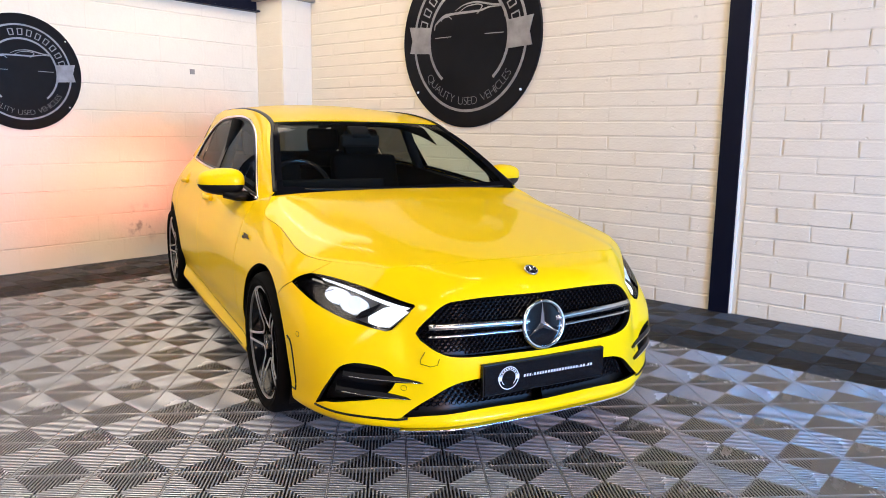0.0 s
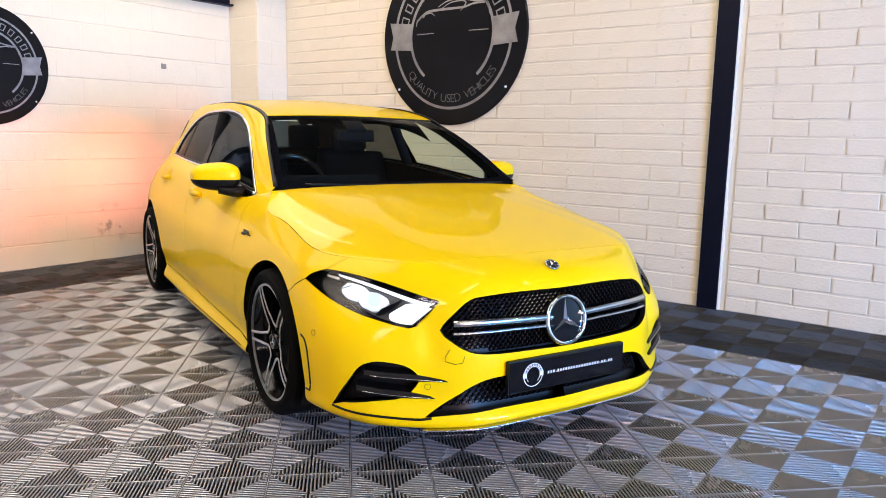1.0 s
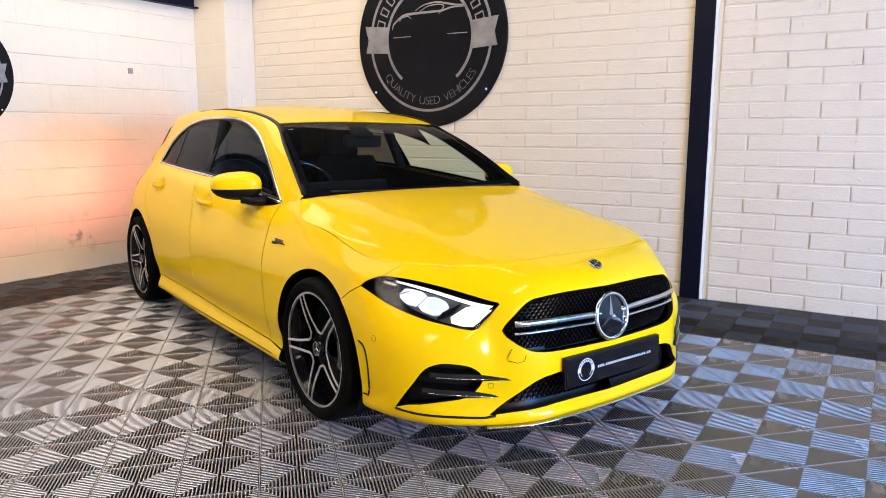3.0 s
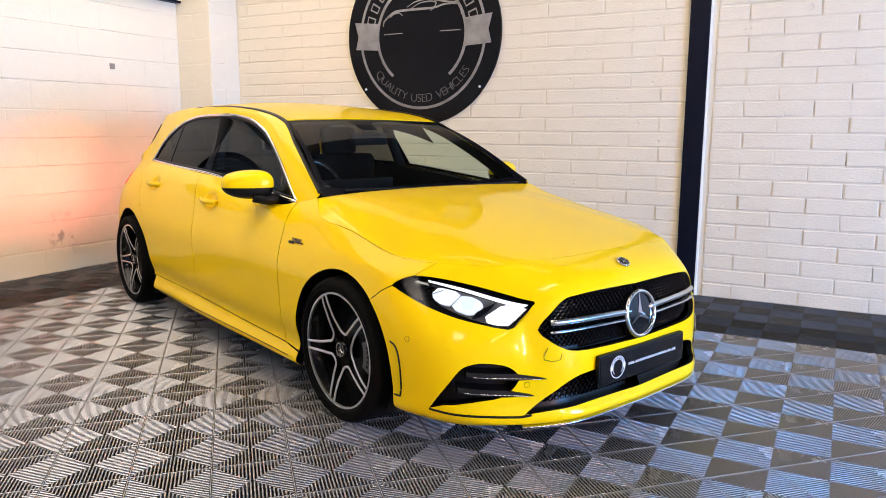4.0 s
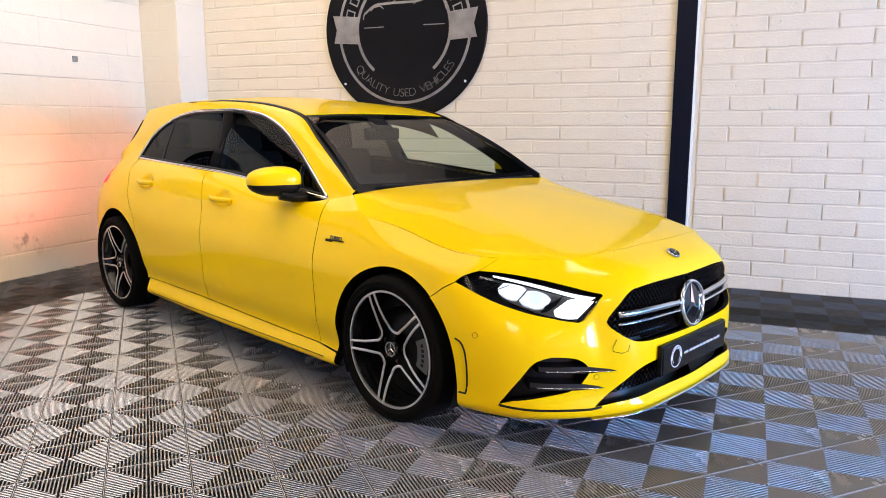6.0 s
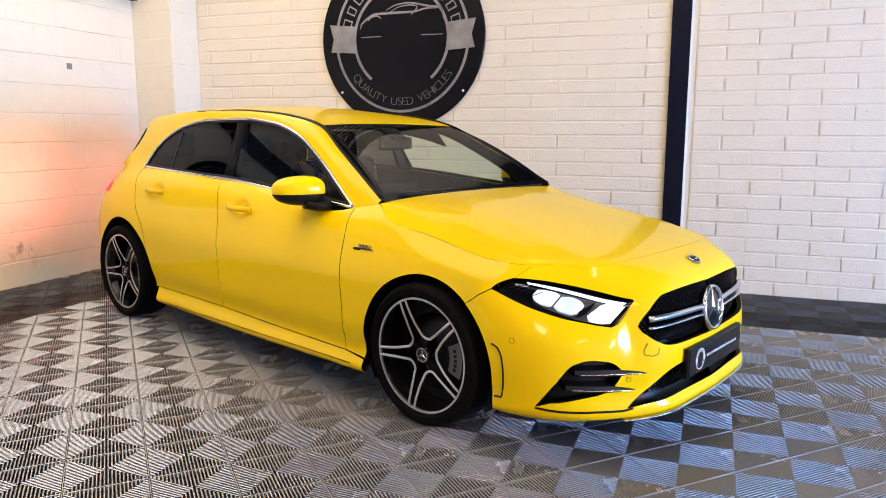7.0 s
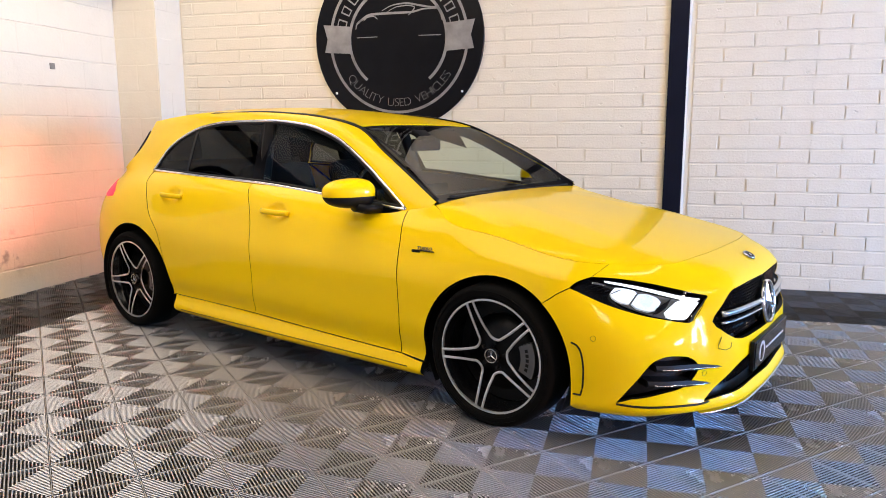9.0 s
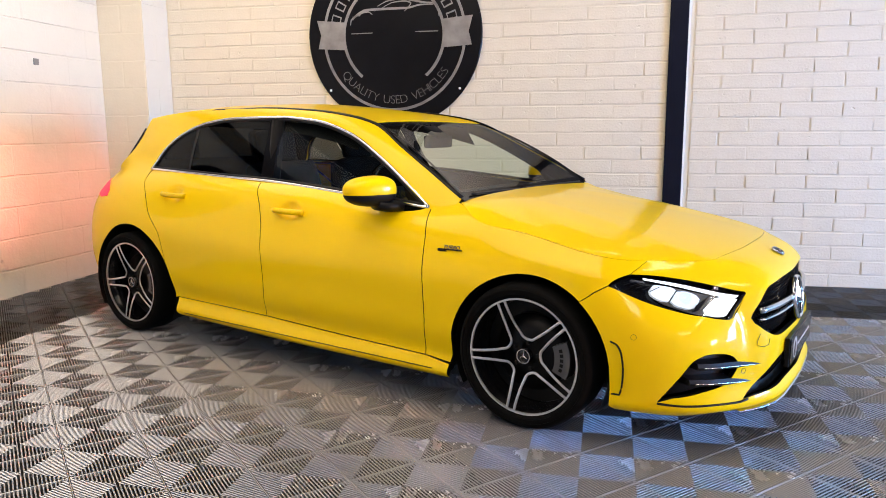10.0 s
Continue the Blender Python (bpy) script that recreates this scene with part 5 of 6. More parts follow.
# wheels
def wheel(x, sd):
    hub = Matrix.Translation((x, sd * 0.835, 0.309)) @ Matrix.Rotation(0 if sd < 0 else math.pi, 4, "Z")
    bm = bmesh.new()
    lathe(bm, [(0.238, 0.004), (0.246, -0.006), (0.250, -0.004), (0.250, 0.01), (0.236, 0.03), (0.228, 0.10), (0.232, 0.18)], 72, hub)
    w = part("wheel", recalc(bm), MAT_GLOSSBLACK, car, "black alloy wheel with machined five-arm face", True)
    bm = bmesh.new()
    lathe(bm, [(0.246, 0.0), (0.253, -0.012), (0.270, -0.019), (0.290, -0.016), (0.302, -0.004), (0.308, 0.012), (0.309, 0.06), (0.310, 0.10), (0.309, 0.16), (0.300, 0.195), (0.27, 0.205), (0.235, 0.19)], 96, hub)
    part("tyre", recalc(bm), MAT_RUBBER, w, "black low-profile tyre", True)
    for r, y in ((0.262, -0.0172), (0.281, -0.0192)):
        bm = bmesh.new()
        arc_band(bm, r, r + 0.003, 0, 360, y - 0.0012, y + 0.003, 96, hub)
        part("tyre_ridge", recalc(bm), MAT_RUBBER, w, "", False)
    bm = bmesh.new()
    arc_band(bm, 0.239, 0.247, 0, 360, -0.0085, 0.0, 96, hub)
    part("rim_edge", recalc(bm), MAT_MACHINED, w, "thin machined rim edge")
    bm = bmesh.new()
    lathe(bm, [(0.05, 0.085), (0.165, 0.085), (0.165, 0.105), (0.05, 0.105)], 64, hub)
    part("brake_disc", recalc(bm), MAT_DISC, w, "steel brake disc", True)
    bm = bmesh.new()
    arc_band(bm, 0.125, 0.192, -24, 24, 0.04, 0.12, 20, hub)
    cal = part("brake_caliper", recalc(bm), MAT_CALIPER, w, "grey brake caliper with dark bars")
    bm = bmesh.new()
    for k in range(5):
        arc_band(bm, 0.150, 0.164, -18 + 7.5 * k, -13 + 7.5 * k, 0.0385, 0.041, 3, hub)
    part("caliper_print", recalc(bm), MAT_BLACK, cal)
    bm = bmesh.new()
    lathe(bm, [(0.0005, 0.12), (0.226, 0.12), (0.23, 0.13)], 48, hub)
    part("hub_plate", recalc(bm), MAT_BLACK, w)
    spin = 114
    for k in range(5):
        a = radians(spin + 72 * k)
        m = hub @ Matrix.Rotation(-a, 4, "Y")
        bm = bmesh.new()
        # arm: along x, wide at the hub, tapering to the rim, dished towards the hub
        rows = []
        for r, hw, y in ((0.028, 0.026, 0.028), (0.06, 0.031, 0.022), (0.09, 0.028, 0.014), (0.13, 0.022, 0.005), (0.18, 0.0185, -0.003), (0.238, 0.0165, -0.006)):
            rows.append([bm.verts.new(p) for p in ((r, y, -hw), (r, y + 0.005, -hw * 0.5), (r, y + 0.005, hw * 0.5), (r, y, hw), (r, y + 0.035, hw * 1.05), (r, y + 0.035, -hw * 1.05))])
        for p, q in zip(rows, rows[1:]):
            for i in range(6):
                bm.faces.new((p[i], p[(i + 1) % 6], q[(i + 1) % 6], q[i]))
        bm.faces.new(rows[0])
        bm.faces.new(rows[-1][::-1])
        part("wheel_arm", recalc(bm), MAT_GLOSSBLACK, w, "gloss black wheel arm")
        # machined edge: out of the rim along one arm, round the root and out along the next
        h = radians(36)
        def edge(r, hw, sg):
            # a point at the side of arm 0 (sg=1) or of the next arm (sg=-1), in the frame turned to the gap's middle
            b = -h if sg > 0 else h
            px_, pz_ = r, hw * sg
            return (px_ * math.cos(b) - pz_ * math.sin(b), px_ * math.sin(b) + pz_ * math.cos(b))
        prof = [(0.238, 0.0165, -0.0075), (0.20, 0.0175, -0.006), (0.16, 0.0195, -0.0015), (0.125, 0.0225, 0.004), (0.100, 0.0262, 0.010)]
        path = [(*edge(r, hw, 1), y) for r, hw, y in prof]
        path += [(0.079, -0.020, 0.0148), (0.075, 0.0, 0.0155), (0.079, 0.020, 0.0148)]
        path += [(*edge(r, hw, -1), y) for r, hw, y in prof[::-1]]
        mm = hub @ Matrix.Rotation(-(a + h), 4, "Y")
        bm = bmesh.new()
        tube(bm, smooth_line([(x_, y_ - 0.001, z_) for x_, z_, y_ in path], 40), 0, 6, False, (0.0062, 0.003, (0, 1, 0)))
        bmesh.ops.transform(bm, matrix=mm, verts=bm.verts[:])
        part("machined_edge", recalc(bm), MAT_MACHINED, w, "machined silver arm edge")
        bm = bmesh.new()
        lathe(bm, [(0.0005, 0.018), (0.008, 0.019), (0.009, 0.03)], 10, hub @ Matrix.Translation((0.056 * math.cos(a + h), 0, 0.056 * math.sin(a + h))))
        part("wheel_bolt", recalc(bm), MAT_BLACK, w)
    bm = bmesh.new()
    lathe(bm, [(0.0005, 0.008), (0.026, 0.009), (0.031, 0.012), (0.034, 0.03)], 36, hub)
    cap = part("hub_cap", recalc(bm), MAT_GLOSSBLACK, w, "black hub cap", True)
    bm = bmesh.new()
    arc_band(bm, 0.027, 0.031, 0, 360, 0.005, 0.012, 36, hub)
    star(bm, 0.027, 0.005, 0.008, 0.004, hub)
    part("cap_ring", recalc(bm), MAT_SATIN, cap)


for x in (0.0, -2.729):
    for sd in (-1, 1):
        wheel(x, sd)
        bm = bmesh.new()
        cx, rr = (0.015, 0.352) if x == 0 else (-2.70, 0.372)
        rows = []
        for k in range(29):
            a = radians(-28 + 236 * k / 28)
            rows.append([bm.verts.new((cx + rr * math.cos(a) * (1.08 if x else 1), sd * w, 0.302 + rr * math.sin(a))) for w in (0.825, 0.80, 0.45)])
        for p, q in zip(rows, rows[1:]):
            bm.faces.new((p[0], p[1], q[1], q[0]))
            bm.faces.new((p[1], p[2], q[2], q[1]))
        part("wheel_liner", recalc(bm), MAT_BLACK, car, "black wheel arch liner", True)
bm = bmesh.new()
box(bm, -3.3, 0.70, -0.60, 0.60, 0.15, 0.24, 0.03)
box(bm, -2.25, -0.42, -0.80, 0.80, 0.155, 0.22, 0.02)
part("underbody", bm, MAT_BLACK, car, "black underbody")

# cabin
both("pillar_lining", up_loop, upper_rear, MAT_CABIN, holes=[DLO], step=0.03, gap=0.0, flange=0, lift=-0.012, label="dark inner pillar lining")
bm = bmesh.new()
rows = []
for w in np.linspace(-.66, .66, 20):
    rows.append([bm.verts.new(p) for p in ((-0.46 + 0.08 * (w / .66) ** 2, w, 0.87), (-0.62, w, 0.905), (-0.84, w, 0.90), (-0.93, w, 0.86), (-0.95, w, 0.60))])
for p, q in zip(rows, rows[1:]):
    for i in range(4):
        bm.faces.new((p[i], p[i + 1], q[i + 1], q[i]))
part("dashboard", recalc(bm), MAT_CABIN, car, "dark dashboard", True)
bm = bmesh.new()
box(bm, -0.95, -0.92, -0.50, 0.12, 0.85, 0.945, 0.01)
part("dash_screen", bm, MAT_CABIN, car, "wide dark dash screen")
bm = bmesh.new()
wm = Matrix.Translation((-1.00, -0.36, 0.880)) @ Matrix.Rotation(radians(-24), 4, "Y")
tube(bm, [(0.0, 0.182 * math.cos(a), 0.182 * math.sin(a)) for a in np.linspace(0, 2 * math.pi, 40, endpoint=False)], 0.016, 8, True)
for a in (200, 340, 270):
    tube(bm, [(0, 0, 0), (0, 0.18 * math.cos(radians(a)), 0.18 * math.sin(radians(a)))], 0.016, 6)
bmesh.ops.transform(bm, matrix=wm, verts=bm.verts[:])
part("steering_wheel", recalc(bm), MAT_GLOSSBLACK, car, "dark steering wheel", True)


def seat(x, w, wide):
    bm = bmesh.new()
    box(bm, -0.28, 0.28, -wide, wide, 0.32, 0.50, 0.06)
    s = part("seat", bm, MAT_SEAT, car, "dark cloth seat", True)
    s.location = (x, w, 0)
    bm = bmesh.new()
    box(bm, -0.07, 0.07, -wide, wide, 0.0, 0.64, 0.06)
    bmesh.ops.transform(bm, matrix=Matrix.Translation((-0.26, 0, 0.44)) @ Matrix.Rotation(radians(-18), 4, "Y"), verts=bm.verts[:])
    part("backrest", bm, MAT_SEAT, s, "", True)
    for hw in ((0,) if wide < 0.4 else (-0.36, 0.36)):
        bm = bmesh.new()
        box(bm, -0.045, 0.045, hw - 0.125, hw + 0.125, 0.0, 0.19, 0.04)
        bmesh.ops.transform(bm, matrix=Matrix.Translation((-0.465, 0, 1.045)) @ Matrix.Rotation(radians(-10), 4, "Y"), verts=bm.verts[:])
        part("headrest", bm, MAT_SEAT, s, "", True)


seat(-1.42, 0.36, 0.24)
seat(-1.42, -0.36, 0.24)
seat(-2.32, 0.0, 0.60)
bm = bmesh.new()
box(bm, -0.02, 0.02, -0.12, 0.12, -0.035, 0.035, 0.015)
mr = part("cabin_mirror", bm, MAT_CABIN, car, "dark rear-view mirror", True)
mr.location = (-0.985, 0.0, 1.165)
bm = bmesh.new()
box(bm, -0.07, 0.03, -0.06, 0.06, -0.014, 0.014, 0.010, Matrix.Rotation(radians(30), 4, "Y"))
sp = part("screen_sensor", bm, MAT_CABIN, car, "dark camera housing behind the windscreen", True)
sp.location = (-0.985, 0, 1.205)
bm = bmesh.new()
box(bm, -2.95, -0.5, -0.62, 0.62, 0.26, 0.30)
box(bm, -3.0, -2.55, -0.55, 0.55, 0.30, 0.93, 0.03)
part("cabin_floor", bm, MAT_CABIN, car, "dark cabin floor and parcel shelf")
bm = bmesh.new()
rows = []
for x in np.linspace(-1.10, -2.95, 14):
    half = 0.55 - 0.16 * max(0.0, (-1.9 - x) / 1.05)
    rows.append([bm.verts.new((x - 0.02 * (1 - k * k), half * k, float(roof_z(x)) - 0.028 - 0.02 * k * k - 1.1 * max(0.0, abs(half * k) - 0.83 * half))) for k in np.linspace(-1, 1, 13)])
for p, q in zip(rows, rows[1:]):
    for i in range(12):
        bm.faces.new((p[i], p[i + 1], q[i + 1], q[i]))
part("headlining", recalc(bm), MAT_CABIN, car, "dark roof lining", True)
for sd in (-1, 1):
    bm = bmesh.new()
    xs_ = np.linspace(-0.55, -2.40, 24)
    prism(bm, [(x, float(belt(x)) + 0.006) for x in xs_] + [(-2.40, 0.30), (-0.55, 0.30)], sd * 0.61, sd * 0.655)
    recalc(bm)
    part("door_card", bm, MAT_CABIN, car, "dark inner door trim")
    bm = bmesh.new()
    tube(bm, [(-1.60, sd * 0.68, 0.90), (-1.66, sd * 0.56, 1.28)], 0.035, 8)
    part("inner_pillar", recalc(bm), MAT_CABIN, car, "dark inner pillar trim", True)


def widen(ob, k):
    """The car's left half stands a little further from the emblem's line than the right one."""
    if ob.type == "MESH" and ob.location.length < 1e-6:
        co = np.empty(len(ob.data.vertices) * 3)
        ob.data.vertices.foreach_get("co", co)
        co = co.reshape(-1, 3)
        co[:, 1] = np.where(co[:, 1] > 0, co[:, 1] * (1 + k), co[:, 1])
        ob.data.vertices.foreach_set("co", co.ravel())
        ob.data.update()
    for child in ob.children:
        widen(child, k)


widen(car, 0.05)


# ---- signs ----
def lettering(bm, text, radius, mid, size, span, y, depth, m):
    """Letters set round the foot of a circle in the x, z plane, spaced by their own widths over span degrees."""
    glyphs = []
    for ch in text:
        if ch == " ":
            glyphs.append((None, size * 0.30, 0.0))
            continue
        cu = bpy.data.curves.new("glyph", "FONT")
        cu.body, cu.size, cu.extrude, cu.offset = ch, size, depth, -0.0035
        ob = new("glyph", cu)
        me = bpy.data.meshes.new_from_object(ob.evaluated_get(bpy.context.evaluated_depsgraph_get()))
        xs = [v.co.x for v in me.vertices]
        glyphs.append((me, max(xs) - min(xs), (max(xs) + min(xs)) / 2))
        bpy.data.objects.remove(ob)
        bpy.data.curves.remove(cu)
    gap = (radians(span) * radius - sum(g[1] for g in glyphs)) / (len(glyphs) - 1)
    along = -radians(span) * radius / 2
    for me, width, centre in glyphs:
        if me is not None:
            a = radians(mid) + (along + width / 2) / radius
            g = m @ Matrix.Translation((radius * math.cos(a), y, radius * math.sin(a))) @ Matrix.Rotation(-(a + math.pi / 2), 4, "Y") @ Matrix.Rotation(math.pi / 2, 4, "X") @ Matrix.Translation((-centre, 0, 0))
            me.transform(g)
            bm.from_mesh(me)
            bpy.data.meshes.remove(me)
        along += width + gap


def round_sign(m, r, label):
    """A round black sign in the x, z plane that faces -y, with silver rings, ribbons, letter bars and a car outline."""
    sign = tagged(new("round_sign"), label, "sign", "round wall signs")
    sign.matrix_world = m @ Matrix.Scale(r, 4)
    bm = bmesh.new()
    lathe(bm, [(0.0005, -0.03), (0.992, -0.03), (1.0, -0.024), (1.0, 0.0), (0.0005, 0.0)], 128)
    part("disc", recalc(bm), MAT_SIGN, sign)
    y0, y1 = -0.034, -0.028
    for a0, a1 in ((0, 360),):
        bm = bmesh.new()
        arc_band(bm, 0.795, 0.825, a0, a1, y0, y1, 128)
        part("outer_ring", recalc(bm), MAT_SILVER, sign, "thin brushed silver ring")
    bm = bmesh.new()
    arc_band(bm, 0.56, 0.592, -50, 230, y0, y1, 128)
    part("inner_ring", recalc(bm), MAT_SILVER, sign, "open brushed silver ring")
    for sx in (-1, 1):
        bm = bmesh.new()
        prism(bm, [(sx * 0.565, 0.155), (sx * 0.895, 0.185), (sx * 0.85, 0.02), (sx * 0.885, -0.125), (sx * 0.57, -0.145)], -0.038, -0.028)
        part("ribbon", recalc(bm), MAT_SILVER, sign, "brushed silver ribbon end")
    # plain bars for the name round the top
    for k in range(13):
        if k == 4:
            continue
        a = 164 - k * (148 / 12)
        bm = bmesh.new()
        arc_band(bm, 0.635, 0.645, a - 3.6, a + 3.6, y0, y1, 6)
        arc_band(bm, 0.735, 0.745, a - 3.6, a + 3.6, y0, y1, 6)
        arc_band(bm, 0.645, 0.735, a - 3.6, a - 2.3, y0, y1, 2)
        arc_band(bm, 0.645, 0.735, a + 2.3, a + 3.6, y0, y1, 2)
        part("letter_bar", recalc(bm), MAT_SILVER, sign, "silver letter-sized frame")
    bm = bmesh.new()
    lettering(bm, "QUALITY USED VEHICLES", 0.745, 271, 0.135, 113, -0.030, 0.002, Matrix.Identity(4))
    part("lettering", bm, MAT_SILVER_THIN, sign, "thin silver letters QUALITY USED VEHICLES")
    # outline of a car
    def stroke(name, pts, w0, w1):
        bm = bmesh.new()
        f, g = curve([(i, p[0]) for i, p in enumerate(pts)]), curve([(i, p[1]) for i, p in enumerate(pts)])
        n = 28
        q = [(float(f(i * (len(pts) - 1) / n)), float(g(i * (len(pts) - 1) / n))) for i in range(n + 1)]
        rows = []
        for i, (x, z) in enumerate(q):
            tx, tz = q[min(i + 1, n)][0] - q[max(i - 1, 0)][0], q[min(i + 1, n)][1] - q[max(i - 1, 0)][1]
            ln = math.hypot(tx, tz)
            w = (w0 + (w1 - w0) * math.sin(math.pi * i / n)) / 2
            rows.append([bm.verts.new((x - tz / ln * w * s, y, z + tx / ln * w * s)) for s, y in ((1, y0), (-1, y0), (-1, y1), (1, y1))])
        for a, b in zip(rows, rows[1:]):
            for k in range(4):
                bm.faces.new((a[k], a[(k + 1) % 4], b[(k + 1) % 4], b[k]))
        bm.faces.new(rows[0][::-1])
        bm.faces.new(rows[-1])
        part(name, recalc(bm), MAT_SILVER, sign, "silver car outline stroke")

    stroke("outline_stroke", [(-0.50, 0.12), (-0.49, 0.17), (-0.42, 0.23), (-0.30, 0.28), (-0.05, 0.285), (0.15, 0.285), (0.32, 0.315), (0.46, 0.31)], 0.006, 0.026)
    stroke("outline_stroke", [(-0.18, 0.315), (-0.05, 0.37), (0.10, 0.385), (0.22, 0.365), (0.36, 0.335), (0.485, 0.32), (0.505, 0.27), (0.52, 0.19)], 0.005, 0.020)
    stroke("outline_stroke", [(-0.12, 0.30), (0.0, 0.35), (0.12, 0.36), (0.205, 0.335), (0.17, 0.285), (0.13, 0.255)], 0.004, 0.013)
    stroke("outline_stroke", [(-0.40, 0.21), (-0.36, 0.25), (-0.29, 0.26), (-0.235, 0.225)], 0.004, 0.014)
    stroke("outline_stroke", [(-0.47, 0.18), (-0.44, 0.215), (-0.38, 0.235)], 0.004, 0.02)
    stroke("outline_stroke", [(-0.49, 0.03), (-0.37, 0.031), (-0.24, 0.032)], 0.008, 0.009)
    stroke("outline_stroke", [(0.25, 0.032), (0.38, 0.031), (0.51, 0.03)], 0.008, 0.009)
    for k in range(4):
        a = radians((38, 142, 218, 322)[k])
        bm = bmesh.new()
        lathe(bm, [(0.0005, -0.045), (0.009, -0.044), (0.014, -0.038), (0.014, -0.028)], 16, Matrix.Translation((0.955 * math.cos(a), 0, 0.955 * math.sin(a))))
        part("bolt", recalc(bm), MAT_WHITE, sign, "white bolt head")
    return sign


round_sign(pose(2.567, 0.0, 2.014), 0.757, "large round black sign with silver rings on the coursed wall")
round_sign(pose(0.0, -2.665, 1.66, 0, 0, 90), 0.468, "smaller round black sign with silver rings on the block wall")


# ---- blocks of the walls ----
def block_mesh(name, w, h, d, mat, seed, ends=True):
    """A hand-laid block facing -y with softened, slightly uneven edges."""
    rnd = random.Random(seed)
    low, high = rnd.uniform(0.001, 0.0055), rnd.uniform(-0.0005, 0.0045)
    first, last = rnd.uniform(-0.0015, 0.0022), rnd.uniform(-0.0015, 0.0022)
    xs, zs = [0, 0.007, w / 3, 2 * w / 3, w - 0.007, w], [0, 0.006, h - 0.006, h]
    verts, faces = [], []
    for j, z in enumerate(zs):
        for i, x in enumerate(xs):
            edge = (ends and i in (0, 5)) or j in (0, 3)
            y = (low if j == 0 else high if j == 3 else first if i == 0 else last) if edge else -d + rnd.uniform(-0.0012, 0.0012)
            jx, jz = rnd.uniform(-0.0034, 0.0034), rnd.uniform(-0.003, 0.003)
            verts.append((x + jx, y, z + jz))
    for j in range(3):
        for i in range(5):
            a = j * 6 + i
            faces.append((a, a + 1, a + 7, a + 6))
    me = bpy.data.meshes.new(name)
    me.from_pydata(verts, [], faces)
    me.update()
    shade(me, False)
    me.materials.append(mat)
    return me


def lay(parent, m, x0, x1, shift, course, z0, rows, pitch, joint, d, kinds, ends=True, mat=MAT_BLOCK):
    """Running bond from x0 to x1 along the wall; shift sets where the upright joints fall on even courses."""
    rnd = random.Random(int(x0 * 100) + rows)
    cache = {}
    for r in range(rows):
        off = shift + (pitch / 2 if r % 2 else 0)
        k = math.floor((x0 - off) / pitch)
        while off + k * pitch < x1:
            side = joint / 2 if ends else 0.0003
            a, b = max(x0, off + k * pitch + side), min(x1, off + (k + 1) * pitch - side)
            k += 1
            if b - a < 0.03:
                continue
            key = (round(b - a, 2), rnd.randrange(kinds))
            if key not in cache:
                cache[key] = block_mesh("block", b - a, course - joint, d, mat, 17 * len(cache) + rows, ends)
            ob = new("block", cache[key])
            ob.parent = parent
            ob.matrix_basis = m @ Matrix.Translation((a, rnd.uniform(-0.0018, 0.0012), z0 + r * course + joint / 2)) @ Matrix.Rotation(rnd.uniform(-0.002, 0.002), 4, "Z")


# the 300 nearest coursed blocks stand beside the stanchion; the left wall has taller blocks
lay(wall_back, Matrix.Identity(4), 4.985, 8.6, 5.19, 0.1098, -0.008, 23, 0.4385, 0.008, 0.0015, 14)
lay(wall_back, Matrix.Identity(4), 0.45, 4.79, 3.937, 0.1098, -0.008, 23, 0.448, 0.008, 0.0015, 14)
lay(wall_side, Matrix.Rotation(math.pi / 2, 4, "Z"), -4.2, -0.38, -1.0, 0.2335, -0.034, 12, 0.45, 0.006, 0.0015, 5, False, MAT_BLOCK_SMOOTH)
lay(pier, Matrix.Translation((0, -0.365, 0)), -0.01, 0.43, -0.01, 0.2335, -0.034, 12, 0.45, 0.005, 0.0015, 3, True, MAT_BLOCK_SMOOTH)
lay(pier, Matrix.Translation((0.435, 0, 0)) @ Matrix.Rotation(math.pi / 2, 4, "Z"), -0.362, -0.004, -0.2, 0.2335, -0.034, 12, 0.45, 0.005, 0.0015, 3, True, MAT_BLOCK_SMOOTH)

# ---- floor tiles ----
CHECK, RIBS = 0.199, 22


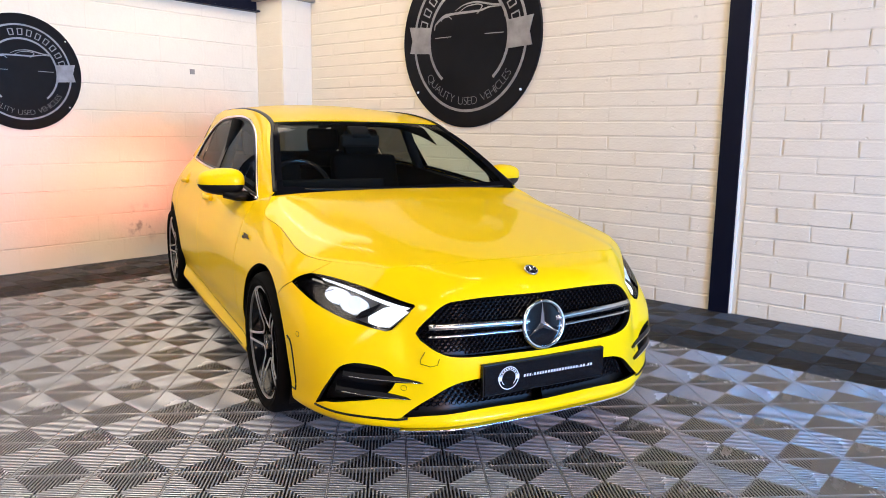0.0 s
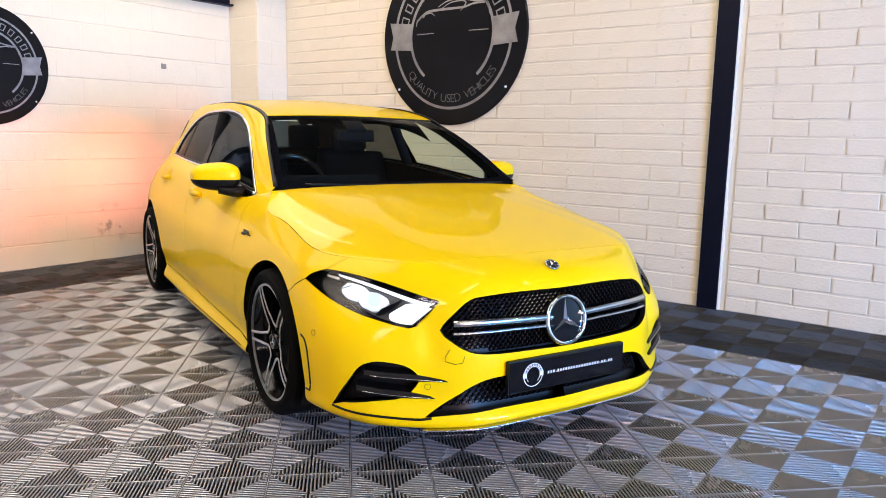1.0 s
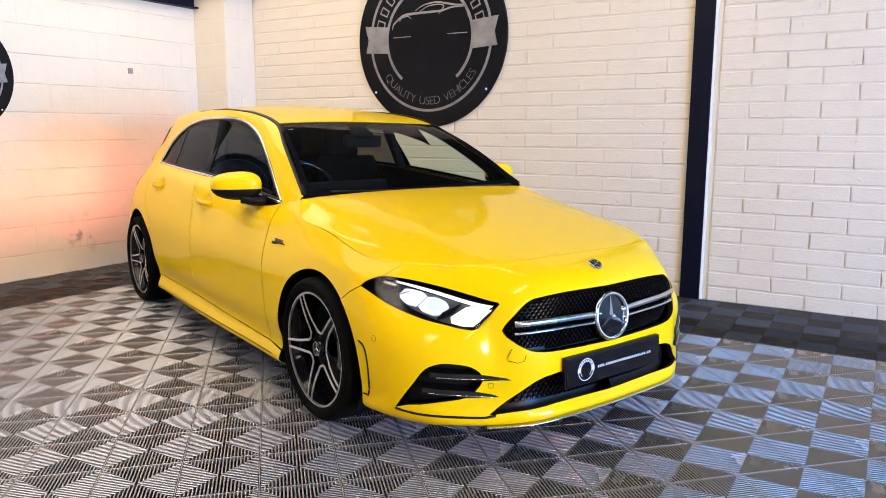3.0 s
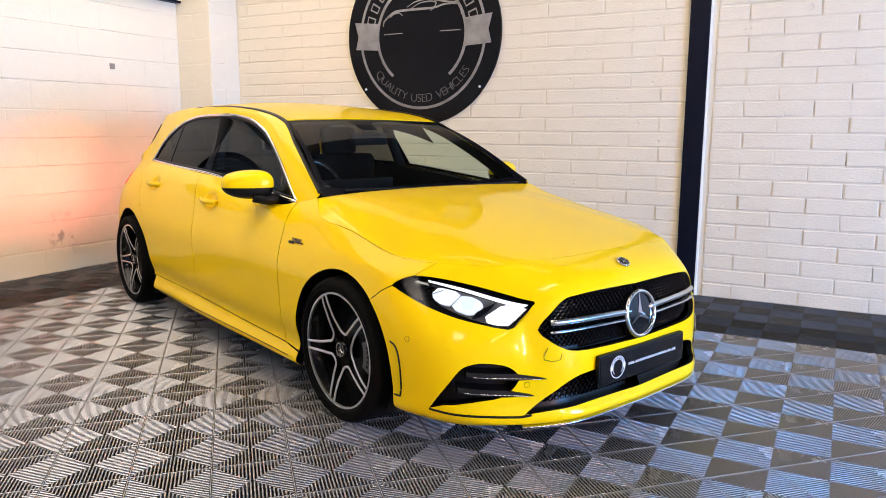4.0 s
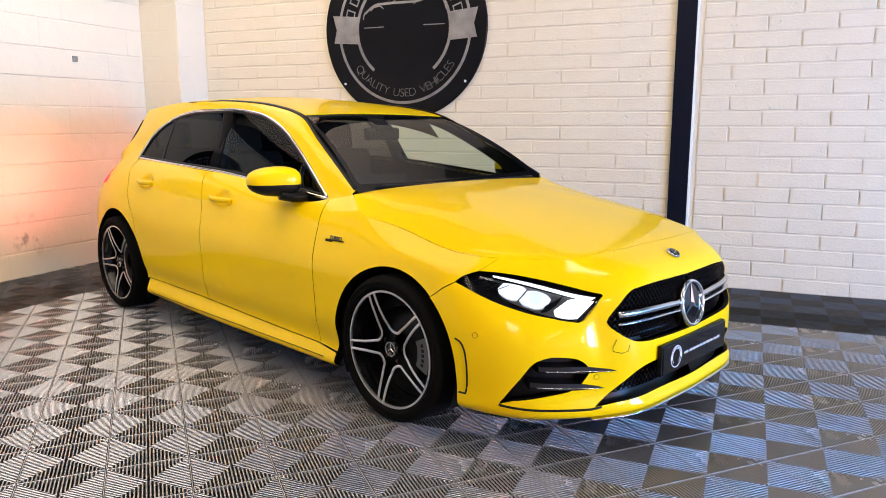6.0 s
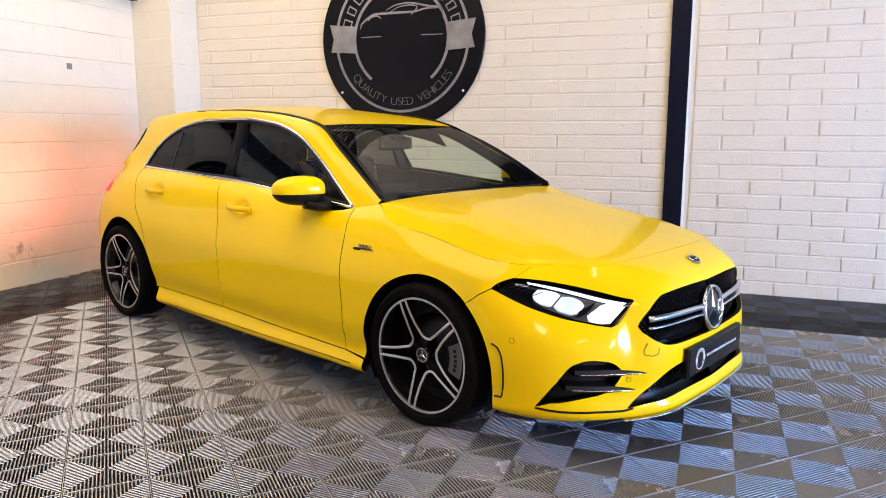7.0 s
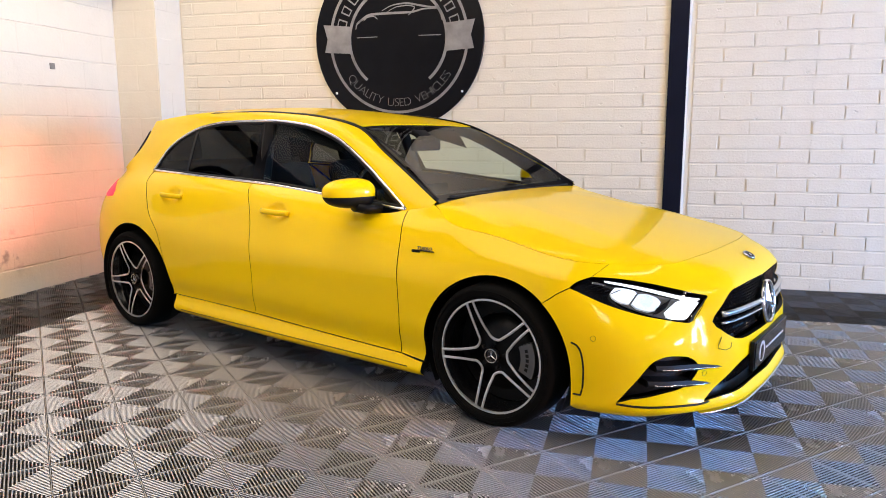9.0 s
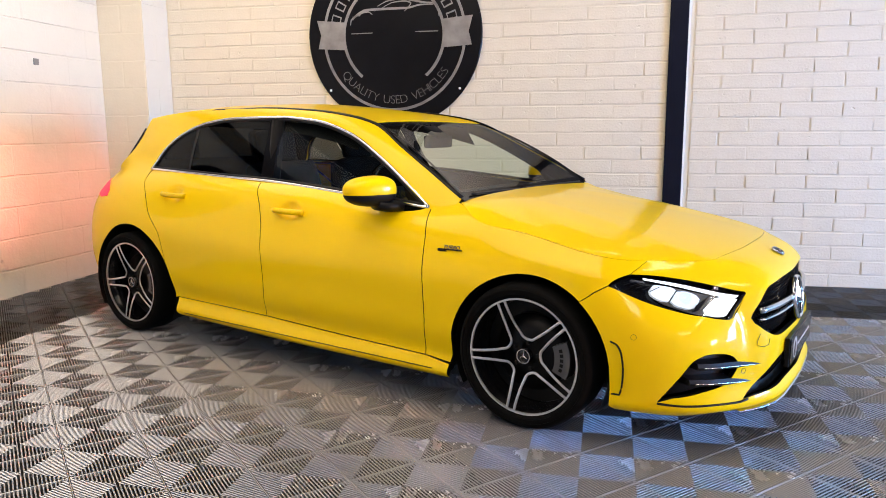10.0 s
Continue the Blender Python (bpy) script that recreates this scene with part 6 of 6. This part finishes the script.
def tile_geometry():
    """One tile of four squares, ribs laid across the diagonal of each square, crossing from one to the next."""
    verts, faces = [], []
    diag = CHECK * math.sqrt(2)
    pitch = diag / RIBS
    r = math.sqrt(0.5)
    for ci in range(2):
        for cj in range(2):
            cx, cy = (ci + 0.5) * CHECK, (cj + 0.5) * CHECK
            # the first and last squares run one way, the other two across
            ax, bx = ((r, -r), (r, r)) if (ci + cj) % 2 == 0 else ((r, r), (r, -r))
            for k in range(RIBS):
                a = (k + 0.5) * pitch - diag / 2
                long = diag / 2 - abs(a) + 0.0015
                if long < 0.004:
                    continue
                for sgn in (-1, 1):
                    n = len(verts)
                    b0, b1 = sgn * 0.0042, sgn * max(long, 0.0045)
                    for b in (b0, b1):
                        for da, z in ((-0.0012, -0.018), (-0.0012, -0.0024), (-0.0030, -0.0019), (-0.0024, -0.0007), (-0.0009, 0.0), (0.0009, 0.0), (0.0024, -0.0007), (0.0030, -0.0019), (0.0012, -0.0024), (0.0012, -0.018)):
                            verts.append((cx + ax[0] * (a + da) + bx[0] * b, cy + ax[1] * (a + da) + bx[1] * b, z))
                    for i in range(9):
                        faces.append((n + i, n + i + 1, n + 11 + i, n + 10 + i))
            # the spine that the ribs of a square meet
            n = len(verts)
            for a in (-diag / 2 + 0.003, diag / 2 - 0.003):
                for db, z in ((-0.0022, -0.018), (-0.0021, -0.0020), (-0.0016, -0.0010), (-0.0006, -0.0004), (0.0006, -0.0004), (0.0016, -0.0010), (0.0021, -0.0020), (0.0022, -0.018)):
                    verts.append((cx + ax[0] * a + bx[0] * db, cy + ax[1] * a + bx[1] * db, z))
            for i in range(7):
                faces.append((n + i, n + i + 1, n + 9 + i, n + 8 + i))
    return verts, faces


TV, TF = tile_geometry()
TILE_MESHES = {}
for key, mat in (("grey", MAT_TILE), ("slate", MAT_TILE_MID), ("black", MAT_TILE_BLACK)):
    me = bpy.data.meshes.new(key + "_tile")
    me.from_pydata(TV, [], TF)
    bmx = bmesh.new()
    bmx.from_mesh(me)
    bmesh.ops.recalc_face_normals(bmx, faces=bmx.faces[:])
    up = sum(f.normal.z for f in bmx.faces if f.calc_center_median().z > -0.0005)
    if up < 0:
        bmesh.ops.reverse_faces(bmx, faces=bmx.faces[:])
    bmx.to_mesh(me)
    bmx.free()
    shade(me, True)
    me.materials.append(mat)
    TILE_MESHES[key] = me
TILE = 2 * CHECK
TX0, TY0 = 0.907 - 3 * TILE, -1.003 + 3 * TILE
rest = {"grey": [], "slate": [], "black": []}
for i in range(0, 25):
    for j in range(1, 22):
        x, y = TX0 + i * TILE, TY0 - j * TILE
        if x + TILE < 0 or x > ROOM_X or y > 0 or y + TILE < ROOM_Y:
            continue
        ring = min(i - 1, j - 1)
        kind_ = "slate" if ring < 1 else "black" if ring == 1 else "grey"
        if i < 1 or j < 2:
            kind_ = "slate"
        elif i == 2 and j >= 3 or j == 3 and i >= 2:
            kind_ = "black"
        elif i == 1 or j == 2:
            kind_ = "slate"
        if x < 7.0 and y > -5.3:
            ob = new("tile", TILE_MESHES[kind_])
            ob.parent = floor
            ob.matrix_basis = Matrix.Translation((x, y, 0)) @ Matrix.Rotation(random.uniform(-0.0015, 0.0015), 4, "X")
        else:
            rest[kind_].append((x, y))
for key, places in rest.items():
    if not places:
        continue
    tv, tf = np.array(TV), np.array([f for f in TF if len(f) == 4])
    vs = np.concatenate([tv + (x, y, 0) for x, y in places])
    fs = np.concatenate([tf + len(tv) * k for k in range(len(places))])
    ob = mesh_ob("far_tiles", vs, fs, TILE_MESHES[key].materials[0], floor)
    tagged(ob, kind="stuff")
